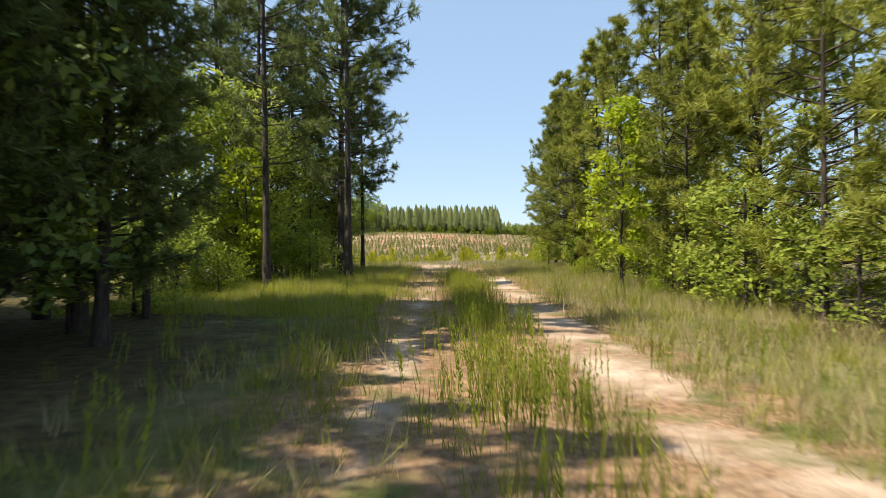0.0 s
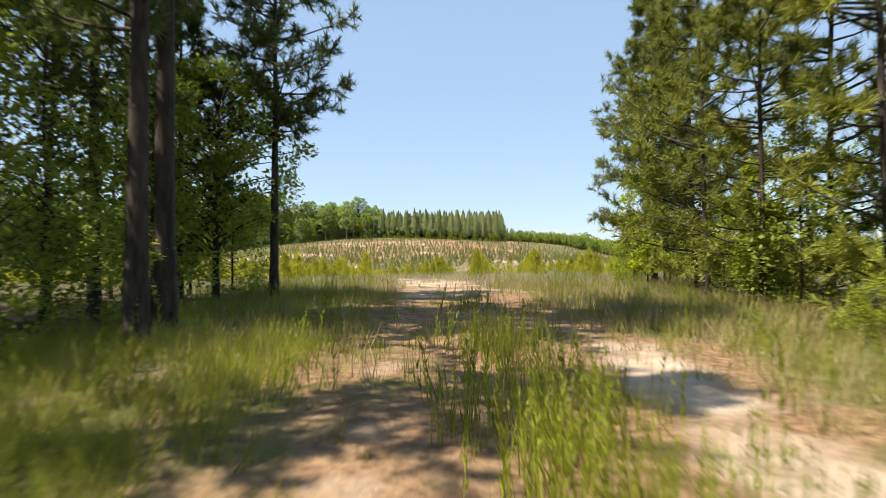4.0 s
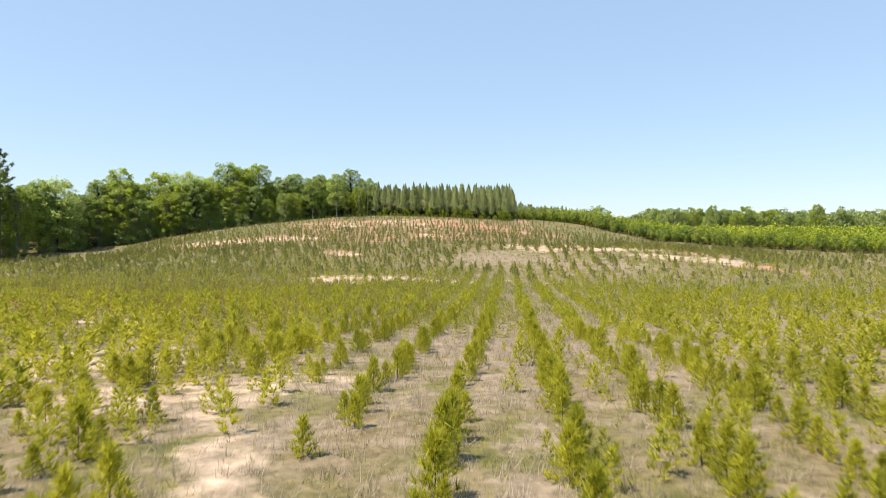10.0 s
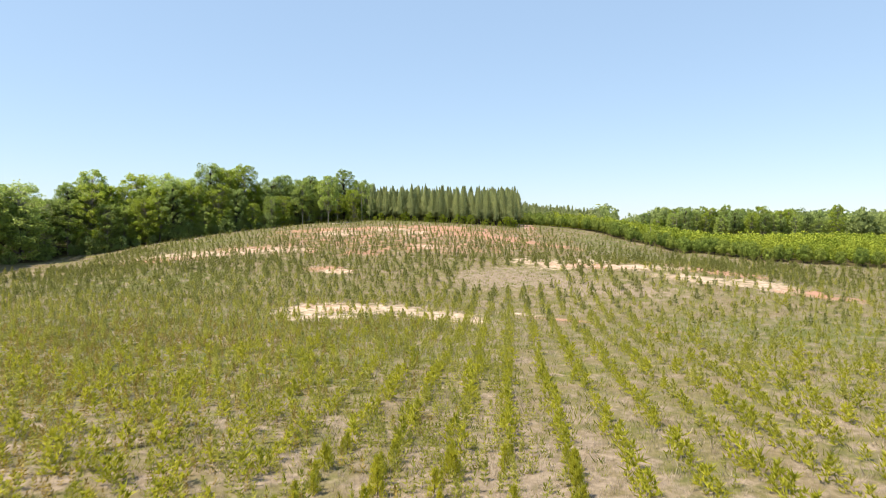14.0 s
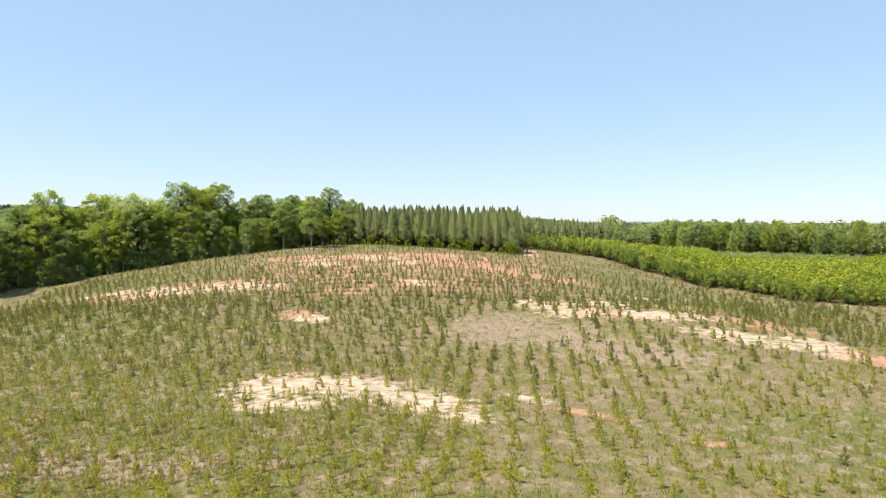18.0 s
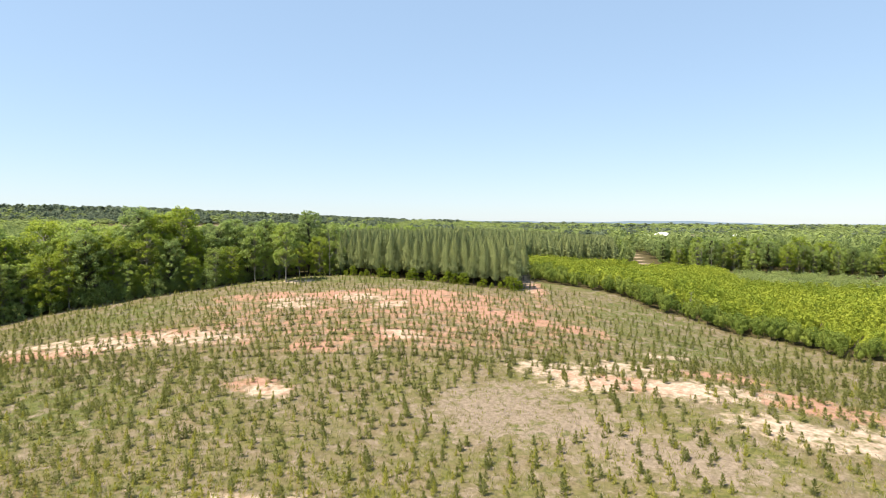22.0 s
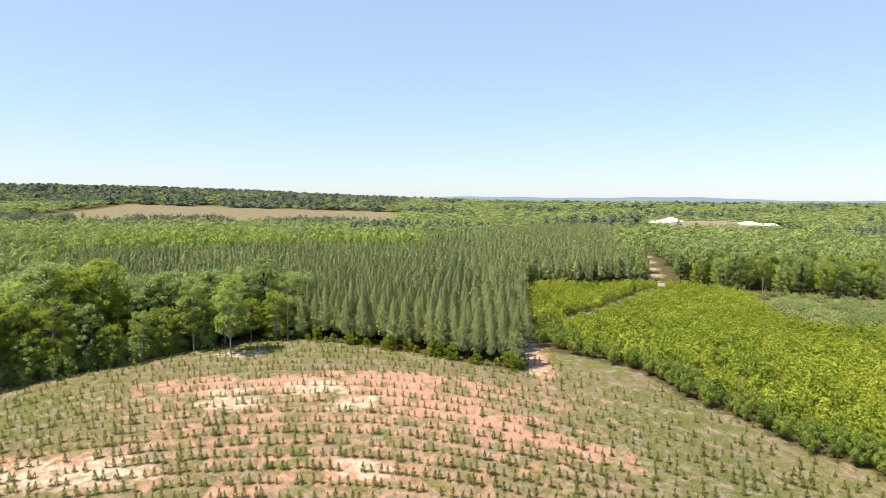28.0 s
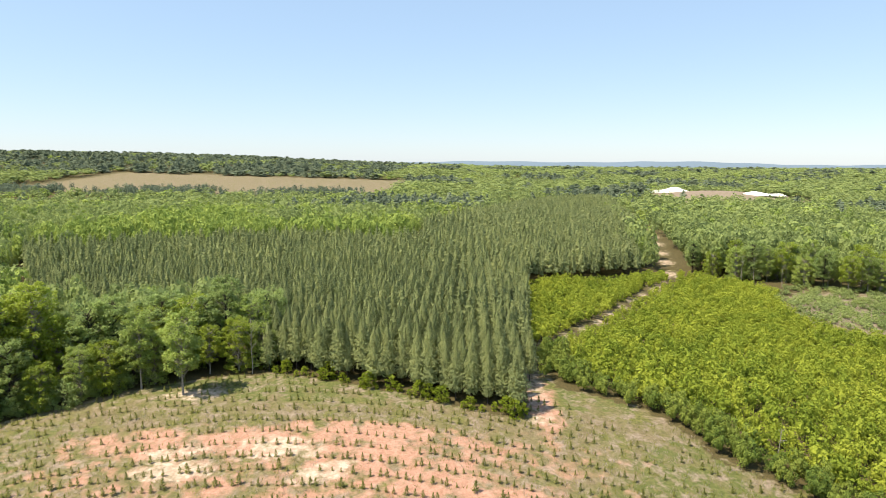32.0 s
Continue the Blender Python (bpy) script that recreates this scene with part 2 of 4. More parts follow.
def tube(points, radii, sides=6):
    """A tapered limb along points, in triangles."""
    points, radii = np.asarray(points, float), np.asarray(radii, float)
    d = unit(np.gradient(points, axis=0))
    a = unit(np.cross(d, np.where(np.abs(d[:, 2:3]) > 0.9, [[1.0, 0, 0]], [[0, 0, 1.0]])))
    b = np.cross(d, a)
    t = np.arange(sides) / sides * 2 * np.pi
    ring = points[:, None] + radii[:, None, None] * (np.cos(t)[None, :, None] * a[:, None] + np.sin(t)[None, :, None] * b[:, None])
    v = ring.reshape(-1, 3)
    f = []
    for i in range(len(points) - 1):
        for j in range(sides):
            p, q = i * sides + j, i * sides + (j + 1) % sides
            f += [(p, q, q + sides), (p, q + sides, p + sides)]
    return v, np.array(f)


def blades(base, tip, width, rng):
    """One thin triangle for each blade, leaf or needle bundle."""
    d = tip - base
    side = unit(np.cross(d, rng.normal(size=d.shape))) * (np.asarray(width)[..., None] if np.ndim(width) else width) / 2
    v = np.stack([base - side, base + side, tip], 1).reshape(-1, 3)
    return v, np.arange(len(v)).reshape(-1, 3)


def leaves(centre, size, rng, flat=0.3):
    """Leaf-shaped kites, two triangles each, turned at random."""
    n = len(centre)
    u = unit(rng.normal(size=(n, 3)) * [1, 1, flat + 0.4])
    w = unit(np.cross(u, rng.normal(size=(n, 3)) * [flat, flat, 1]))
    s = np.asarray(size).reshape(-1, 1) * np.ones((n, 1))
    v = np.stack([centre - u * s, centre + w * s * 0.55 - u * s * 0.1, centre + u * s, centre - w * s * 0.55 - u * s * 0.1], 1).reshape(-1, 3)
    k = np.arange(n)[:, None] * 4
    return v, np.concatenate([k + [0, 1, 2], k + [0, 2, 3]])


# ---- plan of the place ----
def lin(x, xs, ys):
    return np.interp(x, xs, ys)


def woods_left_edge(x):
    """y of the foot of the hardwood edge on the hill's left shoulder."""
    return lin(x, (-400, -130, -114, -101, -72, -56, -48, -33, -21), (60, 140, 184, 214, 226, 232, 238, 243, 245))


def stand_front(x):
    return lin(x, (-26, -10, 0, 14, 22), (246, 241, 237.5, 231.5, 230))


def in_stand(x, y, pad=0.0):
    """True inside the pine plantation behind the hill."""
    right = lin(y, (229, 250, 300, 345, 380, 553, 925), (20.8, 22.5, 26.5, 30, 76, 116, 180))
    left = lin(y, (240, 268, 290, 370, 420), (-24, -32, -95, -150, -150))
    back = lin(x, (-142, -107, -62, -8), (383, 403, 412, 396))
    return (x < right + pad) & (x > left - pad) & (y > stand_front(x)) & (y < 925) & ((y < back + pad) | (x > lin(y, (396, 466, 811, 925), (-8, -10, 69, 130)) - pad))


def wood_front(x):
    """y of the foot of the tall wood beyond the thicket and its clearing."""
    return lin(x, (60, 92, 107, 118, 136, 149, 170, 200), (398, 402, 406, 384, 378, 364, 360, 335))


def thicket_edge(y):
    """x of the thicket's edge towards the planting."""
    return lin(y, (160, 176, 184, 188, 192, 204, 217, 224, 231, 237, 243, 255), (170, 130, 104, 88, 73, 65, 57, 48, 45, 40, 28, 25))



# ---- ground sheet ----
def ground_grid():
    ys = np.unique(np.concatenate([np.arange(-60, -30, 2.0), np.arange(-30, 62, 0.7), np.arange(62, 260, 1.2), np.geomspace(260, 6000, 90), -np.geomspace(60, 3000, 30)]))
    xs = np.unique(np.concatenate([np.arange(-12, 12, 0.6), np.arange(12, 80, 1.8), -np.arange(12, 80, 1.8), np.geomspace(80, 5000, 60), -np.geomspace(80, 5000, 60)]))
    X, Y = np.meshgrid(xs, ys)
    Z = ground_z(X, Y)
    v = np.stack([X, Y, Z], 2).reshape(-1, 3)
    nx, ny = len(xs), len(ys)
    i = (np.arange(ny - 1)[:, None] * nx + np.arange(nx - 1)).reshape(-1, 1)
    return v, i + np.array([0, 1, nx + 1, nx])


def blob(x, y, cx, cy, rx, ry, turn=0.0):
    """1 in the middle of an ellipse, 0 at its rim and beyond."""
    c, s = math.cos(radians(turn)), math.sin(radians(turn))
    u, w = ((x - cx) * c + (y - cy) * s) / rx, (-(x - cx) * s + (y - cy) * c) / ry
    return np.clip(1.25 - np.hypot(u, w), 0, 1)


def track_line(y):
    """x of the middle of the sandy track."""
    return lin(y, (-60, 0, 12, 22, 30, 40, 52, 60), (0.75, 0.6, 0.2, -1.2, -3.4, -6.5, -7, -9))


def path_x(y):
    """x of the grassy ride that leads from the planting's corner between the thickets to the far road."""
    return lin(y, (232, 262, 273, 300, 354, 377, 421, 509, 700, 900), (23, 24, 32, 48, 77, 93, 105, 127, 161, 190))


def ground_masks(x, y):
    tx = x - track_line(y)
    near = np.clip((62 - y) / 8, 0, 1)
    ruts = np.where(tx > 0, 0.48, 0.36) * np.exp(-((np.abs(tx) - 1.25) / np.where(tx > 0, 0.6, 0.42)) ** 4) * np.clip((6 - y) / 8, 0, 1)
    open_sand = 0.43 * np.exp(-(tx / lin(y, (10, 18, 27, 34), (2.7, 2.2, 1.3, 1.1))) ** 4) * np.clip((y - 7.5) / 2.5, 0, 1) * near
    sand = np.maximum(ruts, open_sand * np.clip((60 - y) / 16, 0, 1))
    for b in ((-11, 137, 12, 7, -12), (-20, 136, 7, 8, 10), (-1, 130, 9, 6, -35), (-17, 129, 8, 3.5, 10), (3, 124, 5, 3, -30), (19, 181, 9, 4, -22), (31, 181, 9, 5, -10), (24, 174, 8, 4, -20), (38, 170, 12, 6, -25),
              (46, 155, 11, 5, -32), (55, 152, 8, 6, -40), (40, 189, 7, 2, -10), (-54, 194, 16, 5, 12), (-40, 196, 10, 5, 0), (-66, 194, 12, 3, 15), (-28, 215, 7, 3, 0), (-15, 220, 8, 3.5, -5), (-8, 214.5, 6, 2.5, 20),
              (-30, 219, 6, 2, 10), (-33, 236, 6, 2.5, 0), (-8, 43, 7, 3, 30), (-14, 49, 6, 5, 20), (-22, 172, 5, 3, -20), (-4, 196, 6, 2.5, -20), (-22, 64, 5, 3, 0), (-34, 78, 7, 3, 0), (11, 131, 5, 1.6, -30)):
        sand = np.maximum(sand, 0.64 * blob(x, y, *b))
    red = np.zeros_like(tx)
    litter = 0.78 * np.exp(-(tx / 2.5) ** 4) * np.clip((26 - y) / 10, 0, 1)
    for b in ((4, 215, 22, 8, -20), (-3, 224, 18, 4, -4), (18, 207, 16, 4.5, -24), (-20, 222, 14, 4, 5), (28, 203, 8, 3, -25), (-36, 222, 13, 4, 4), (-6, 196, 8, 4, -20), (-20, 190, 6, 3, -10), (-24, 174, 7, 3.5, -20), (45, 177, 9, 4, -20),
              (52, 164, 10, 5, -30), (-46, 198, 18, 5, 10), (60, 146, 9, 4, -40), (-17, 138, 7, 5, 0), (26, 116.5, 4, 1.3, -25), (15, 126, 8, 1.6, -30), (24, 236, 3.5, 12, 0), (-62, 190, 14, 4, 10), (30, 173, 14, 4, -30)):
        red = np.maximum(red, 0.72 * blob(x, y, *b))
    red = np.maximum(red, 0.3 * np.clip((y - 178) / 15, 0, 1) * np.clip((232 - y) / 10, 0, 1) * np.exp(-((x + 8) / 55) ** 4))
    dry = 0.2 + 0.2 * np.clip((y - 20) / 30, 0, 1) * np.clip((90 - y) / 30, 0.3, 1)
    for b in ((11, 166, 12, 11, 0), (20, 160, 9, 8, -30), (28, 150, 14, 6, -30), (3, 60, 8, 26, -5), (30, 60, 16, 12, 0), (-24, 110, 14, 5, 0), (-420, 830, 120, 60, 0), (142, 330, 34, 40, 0)):
        dry = np.maximum(dry, 0.9 * blob(x, y, *b))
    dry = np.where((y > 1050) & (y < 1420) & (x > -640) & (x < -75), 0.34, dry)
    green = np.clip((20 - y) / 16, 0.2, 0.6)
    for b in ((44, 116, 26, 16, 0), (-36, 108, 42, 42, 0), (-60, 165, 30, 20, 0), (-62, 212, 30, 14, 20), (48, 196, 18, 16, -40), (16, 160, 5, 3, 0), (-5, 240, 70, 9, 0), (40, 212, 22, 14, 40)):
        green = np.maximum(green, 0.75 * blob(x, y, *b))
    ride = np.exp(-((x - path_x(y)) / np.where(y < 365, 2.3, 2.6)) ** 4) * (y > 228) * (y < 900)
    sand = np.maximum(sand, ride * np.where(y < 360, 0.36, 0.6))
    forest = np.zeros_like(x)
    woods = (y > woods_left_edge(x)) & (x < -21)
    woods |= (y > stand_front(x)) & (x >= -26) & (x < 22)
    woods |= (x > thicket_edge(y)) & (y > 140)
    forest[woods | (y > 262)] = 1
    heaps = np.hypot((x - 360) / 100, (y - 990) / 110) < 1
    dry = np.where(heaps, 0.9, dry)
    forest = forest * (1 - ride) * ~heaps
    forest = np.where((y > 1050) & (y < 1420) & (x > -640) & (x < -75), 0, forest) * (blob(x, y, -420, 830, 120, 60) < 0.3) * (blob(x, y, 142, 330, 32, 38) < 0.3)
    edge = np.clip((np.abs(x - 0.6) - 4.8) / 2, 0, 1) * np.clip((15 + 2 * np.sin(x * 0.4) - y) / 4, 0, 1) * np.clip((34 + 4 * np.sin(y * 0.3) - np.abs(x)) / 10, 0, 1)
    # left verge darkened: dark litter, with tree shade put into the ground colour too
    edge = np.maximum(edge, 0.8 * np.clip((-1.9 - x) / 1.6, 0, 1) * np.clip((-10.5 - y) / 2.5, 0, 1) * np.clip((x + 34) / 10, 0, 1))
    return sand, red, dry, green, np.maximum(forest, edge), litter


def ground_material():
    m, n, l, b = mat_nodes("field_ground")
    geo = n.new("ShaderNodeNewGeometry")

    def noise_at(scale, detail=4.0):
        t = node(n, "ShaderNodeTexNoise", Scale=scale, Detail=detail, Roughness=0.6)
        l.new(geo.outputs["Position"], t.inputs["Vector"])
        return t.outputs["Fac"]

    def mask(name, soft=0.18, scale=1.2):
        a = n.new("ShaderNodeAttribute"); a.attribute_name = name
        add = n.new("ShaderNodeMath"); add.operation = "ADD"
        l.new(a.outputs["Fac"], add.inputs[0])
        wide = n.new("ShaderNodeMath"); wide.operation = "MULTIPLY_ADD"
        l.new(noise_at(scale, 8.0), wide.inputs[0]); wide.inputs[1].default_value, wide.inputs[2].default_value = 3.4, -1.2
        near_it = node(n, "ShaderNodeMapRange", **{"From Min": 0.0, "From Max": 0.3})
        l.new(a.outputs["Fac"], near_it.inputs["Value"])
        held = n.new("ShaderNodeMath"); held.operation = "MULTIPLY"
        l.new(wide.outputs[0], held.inputs[0]); l.new(near_it.outputs[0], held.inputs[1])
        l.new(held.outputs[0], add.inputs[1])
        mr = node(n, "ShaderNodeMapRange", **{"From Min": 0.92 - soft, "From Max": 0.92 + soft})
        l.new(add.outputs[0], mr.inputs["Value"])
        return mr.outputs[0]

    def mix(fac, a, c):
        x = n.new("ShaderNodeMix"); x.data_type = "RGBA"
        l.new(fac, x.inputs["Factor"])
        for sock, val in ((x.inputs["A"], a), (x.inputs["B"], c)):
            if isinstance(val, tuple):
                sock.default_value = (*val, 1)
            else:
                l.new(val, sock)
        return x.outputs["Result"]

    def two(scale, a, c, lo=0.35, hi=0.65):
        r = ramp(n, [(lo, a), (hi, c)])
        l.new(noise_at(scale), r.inputs[0])
        return r.outputs[0]

    tan = mix(noise_at(1.1, 6.0), two(6, (0.095, 0.075, 0.04), (0.22, 0.17, 0.095)), two(2.3, (0.115, 0.092, 0.052), (0.265, 0.21, 0.135), 0.4, 0.6))
    olive = mix(noise_at(1.4, 6.0), two(4, (0.06, 0.066, 0.022), (0.155, 0.15, 0.048)), two(1.7, (0.08, 0.084, 0.028), (0.20, 0.185, 0.065), 0.42, 0.58))
    spread = ramp(n, [(0.38, (0, 0, 0)), (0.62, (1, 1, 1))])
    l.new(noise_at(0.22, 5.0), spread.inputs[0])
    thatch = mix(spread.outputs[0], tan, olive)
    c = mix(mask("green", 0.25, 0.4), thatch, mix(noise_at(1.2, 6.0), two(5, (0.052, 0.068, 0.02), (0.125, 0.138, 0.042)), two(2, (0.08, 0.092, 0.03), (0.175, 0.17, 0.062), 0.4, 0.6)))
    c = mix(mask("dry", 0.25, 0.5), c, mix(noise_at(1.2, 6.0), two(7, (0.13, 0.10, 0.07), (0.26, 0.205, 0.145)), two(2, (0.18, 0.14, 0.105), (0.34, 0.27, 0.205), 0.4, 0.6)))
    c = mix(mask("red", 0.3, 0.4), c, mix(noise_at(0.5, 6.0), two(3, (0.25, 0.125, 0.08), (0.41, 0.225, 0.15)), two(1.2, (0.33, 0.185, 0.13), (0.50, 0.31, 0.235))))
    c = mix(mask("litter", 0.25, 1.1), c, mix(noise_at(1.6, 6.0), two(14, (0.12, 0.07, 0.04), (0.29, 0.175, 0.10)), two(7, (0.20, 0.125, 0.075), (0.40, 0.265, 0.16), 0.4, 0.6)))
    c = mix(mask("sand", 0.34, 0.7), c, mix(noise_at(0.6, 6.0), two(2.2, (0.31, 0.205, 0.14), (0.49, 0.37, 0.275)), two(1.1, (0.40, 0.31, 0.23), (0.59, 0.49, 0.40))))
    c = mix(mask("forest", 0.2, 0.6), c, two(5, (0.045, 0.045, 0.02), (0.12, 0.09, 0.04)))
    l.new(c, b.inputs["Base Color"])
    b.inputs["Roughness"].default_value = 0.95
    b.inputs["Specular IOR Level"].default_value = 0.1
    bp = node(n, "ShaderNodeBump", Strength=0.7, Distance=0.08)
    l.new(noise_at(9, 6.0), bp.inputs["Height"]); l.new(bp.outputs[0], b.inputs["Normal"])
    return m


gv, gf = ground_grid()
gme = mesh_of("ground", gv, gf, ground_material(), smooth=True)
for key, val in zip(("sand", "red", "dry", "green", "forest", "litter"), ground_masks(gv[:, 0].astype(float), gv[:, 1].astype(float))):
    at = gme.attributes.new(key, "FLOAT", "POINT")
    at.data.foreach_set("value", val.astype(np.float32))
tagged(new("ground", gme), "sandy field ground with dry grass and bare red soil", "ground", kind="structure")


# ---- tree shapes ----
def tuft(rng, n, length, up=0.4):
    """Directions of a needle tuft."""
    d = rng.normal(size=(n, 3)); d[:, 2] = np.abs(d[:, 2]) * 0.6 + up
    return unit(d) * length * rng.uniform(0.6, 1.1, (n, 1))


def tall_pine(seed, height, radius, first=0.3, limbs=64, twigs=13, needles=22, needle=0.23, thick=0.13, needle_w=0.034):
    """A loblolly pine: trunk, limbs, and needles brushed along the twig ends."""
    rng = np.random.default_rng(seed)
    lean = rng.normal(0, 0.012, 2)
    zs = np.linspace(0, height, 12)
    wob = np.cumsum(rng.normal(0, 0.03, (12, 2)), 0) * np.linspace(0, 1, 12)[:, None]
    axis = np.stack([lean[0] * zs + wob[:, 0], lean[1] * zs + wob[:, 1], zs], 1)
    trunk = tube(axis, np.linspace(thick, 0.015, 12) + np.where(zs < 0.3, 0.04, 0), 8)
    wood, base, tips = [], [], []
    for k in range(limbs):
        h = first + (1 - first) * (k + rng.uniform(0, 1)) / limbs
        o = np.array([np.interp(h * height, zs, axis[:, j]) for j in range(3)])
        a = rng.uniform(0, 2 * np.pi)
        reach = radius * rng.uniform(0.5, 1.15) * (min(1.0, (1.03 - h) / (0.6 * (1 - first))) ** 0.8) * (0.8 if h < first + 0.08 else 1)
        d = np.array([math.cos(a), math.sin(a), rng.uniform(-0.15, 0.4)])
        curve = lambda q: o + d * reach * q + np.array([0, 0, 0.22 * reach * q * q])
        wood.append(tube([curve(q) for q in (0, 0.35, 0.7, 1.0)], np.array([0.03, 0.022, 0.014, 0.005]) * (0.5 + reach * 0.3), 4))
        for t in range(twigs):
            q = 1.0 if t == 0 else rng.uniform(0.3, 1.0) ** 0.7
            w = unit(d * 0.6 + rng.normal(0, 0.55, 3) + [0, 0, 0.25])
            s = curve(q)
            long = rng.uniform(0.2, 0.4) * (0.6 + 0.25 * reach)
            u = rng.uniform(0.15, 1, (needles, 1))
            c = s + w * long * u
            base.append(c); tips.append(c + unit(w * 0.75 + rng.normal(0, 0.6, (needles, 3))) * needle * rng.uniform(0.7, 1.2, (needles, 1)))
    return trunk, wood, blades(np.concatenate(base), np.concatenate(tips), needle_w, rng)


def broad_tree(seed, height, radius, low=0.25, clumps=26, per=40, leaf=0.16, thick=0.13, lump=(0.22, 0.42)):
    """A hardwood: trunk, limbs, and a crown of leaf clumps with gaps between."""
    rng = np.random.default_rng(seed)
    zs = np.linspace(0, height * 0.9, 8)
    axis = np.stack([np.cumsum(rng.normal(0, 0.02, 8)) * height / 6, np.cumsum(rng.normal(0, 0.02, 8)) * height / 6, zs], 1)
    axis[:, :2] -= axis[0, :2]
    trunk = tube(axis, np.linspace(thick, 0.02, 8) + np.where(zs < 0.2, 0.03, 0), 7)
    wood, cs = [], []
    for k in range(clumps):
        h = low + (1 - low) * (k + rng.uniform(0, 1)) / clumps
        prof = math.sin(min(1, (h - low) / (1 - low) * 0.72 + 0.18) * math.pi) ** 0.6
        a, r = rng.uniform(0, 2 * np.pi), radius * prof * math.sqrt(rng.uniform(0.1, 1))
        o = np.array([np.interp(max(0.1, h - 0.12) * height, zs, axis[:, j]) for j in range(3)])
        c = np.array([o[0] + math.cos(a) * r, o[1] + math.sin(a) * r, h * height])
        wood.append(tube([o, (o + c) / 2 + [0, 0, 0.02 * height], c], np.array([0.25, 0.16, 0.06]) * thick, 4))
        s = radius * rng.uniform(*lump)
        p = unit(rng.normal(size=(per, 3))) * rng.uniform(0.2, 1, (per, 1)) ** 0.5
        cs.append(c + p * s * [1, 1, 0.7])
    cs = np.concatenate(cs)
    return trunk, wood, leaves(cs, rng.uniform(0.6, 1.2, len(cs)) * leaf, rng)


def sapling_shape(seed, shoots=14, needles=7, length=0.17, width=0.02):
    """A young planted pine, one unit high: stem, whorls of upturned shoots with tufts."""
    rng = np.random.default_rng(seed)
    base, tips = [], []
    for k in range(shoots):
        h = 0.06 + 0.92 * (k / (shoots - 1))
        a = k * 2.4 + rng.uniform(-0.4, 0.4)
        r = 0.33 * (1.02 - h) ** 0.75 * rng.uniform(0.5, 1.2)
        o = np.array([math.cos(a) * r, math.sin(a) * r, h * 0.92])
        for q in (0.55, 1.0):
            c = o * [q, q, 1] - [0, 0, (1 - q) * 0.08]
            d = rng.normal(size=(needles, 3)) * 0.42 + [math.cos(a) * 0.2, math.sin(a) * 0.2, 0.85]
            base.append(np.repeat(c[None], needles, 0)); tips.append(c + unit(d) * length * rng.uniform(0.7, 1.2, (needles, 1)))
    return blades(np.concatenate(base), np.concatenate(tips), width, rng)


def stem_shape(height=0.85, r=0.013):
    return tube([(0, 0, -0.03), (0, 0, height * 0.5), (0, 0, height)], [r, r * 0.7, r * 0.2], 5)


def ball(rng, fine, rough):
    """A lumpy leaf mass about one unit in radius."""
    bm = bmesh.new()
    bmesh.ops.create_icosphere(bm, subdivisions=2 if fine else 1, radius=1.0)
    v = np.array([p.co[:] for p in bm.verts])
    f = np.array([[p.index for p in q.verts] for q in bm.faces])
    bm.free()
    return v * (1 + rng.normal(0, rough, (len(v), 1))), f


def crown_shape(seed, lobes, sprays, size, fine=False):
    """A far leafy crown, one unit high and wide: rounded lobes of small leaf sprays round a dense middle."""
    rng = np.random.default_rng(seed)
    v, f = ball(rng, fine, 0.14)
    out = [(v * [0.17, 0.17, 0.24] + [0, 0, 0.36], f)]
    cs, ds = [], []
    for k in range(lobes):
        a, h = k * 2.4 + rng.uniform(-0.5, 0.5), 0.2 + 0.58 * (k + 0.5) / lobes
        far = 0.3 * math.sin(math.pi * min(1, 0.25 + 0.7 * h)) * rng.uniform(0.6, 1.1)
        r = rng.uniform(0.75, 1.25) * 0.37 / lobes ** 0.3
        n = max(2, sprays // lobes)
        d = unit(rng.normal(size=(n, 3)) + [0.3 * math.cos(a), 0.3 * math.sin(a), 0.5])
        cs.append(np.array([math.cos(a) * far, math.sin(a) * far, h]) + d * [r, r, r * 0.9] * rng.uniform(0.6, 1.1, (n, 1))); ds.append(d)
    cs, ds = np.concatenate(cs), np.concatenate(ds)
    nrm = unit(ds + rng.normal(0, 0.3, ds.shape))
    u = unit(np.cross(nrm, rng.normal(size=ds.shape)))
    w = np.cross(nrm, u)
    s = size * rng.uniform(0.6, 1.3, (len(cs), 1))
    v = np.stack([cs + u * s, cs - u * s * 0.5 + w * s * 0.8, cs - u * s * 0.5 - w * s * 0.8], 1).reshape(-1, 3)
    out.append((v, np.arange(len(v)).reshape(-1, 3)))
    return join(out)


def hill_sapling_shape(seed, levels=9, arms=6):
    """A young pine seen from some way off: a full small cone of upturned sprays round a leader."""
    rng = np.random.default_rng(seed)
    base, tips, wide = [], [], []
    for k in range(levels):
        h = 0.02 + 0.82 * k / (levels - 1)
        for j in range(arms):
            a = j * 6.283 / arms + k * 0.9 + rng.uniform(-0.4, 0.4)
            r = 0.33 * (1.02 - h) ** 0.75 * rng.uniform(0.6, 1.25)
            base.append((math.cos(a) * r * 0.2, math.sin(a) * r * 0.2, h)); tips.append((math.cos(a) * r, math.sin(a) * r, h + rng.uniform(0.08, 0.2))); wide.append(0.11 - 0.05 * h)
    for k in range(4):
        base.append((0, 0, 0.72)); tips.append((*rng.normal(0, 0.025, 2), rng.uniform(0.9, 1.05))); wide.append(0.06)
    return blades(np.array(base), np.array(tips), np.array(wide), rng)


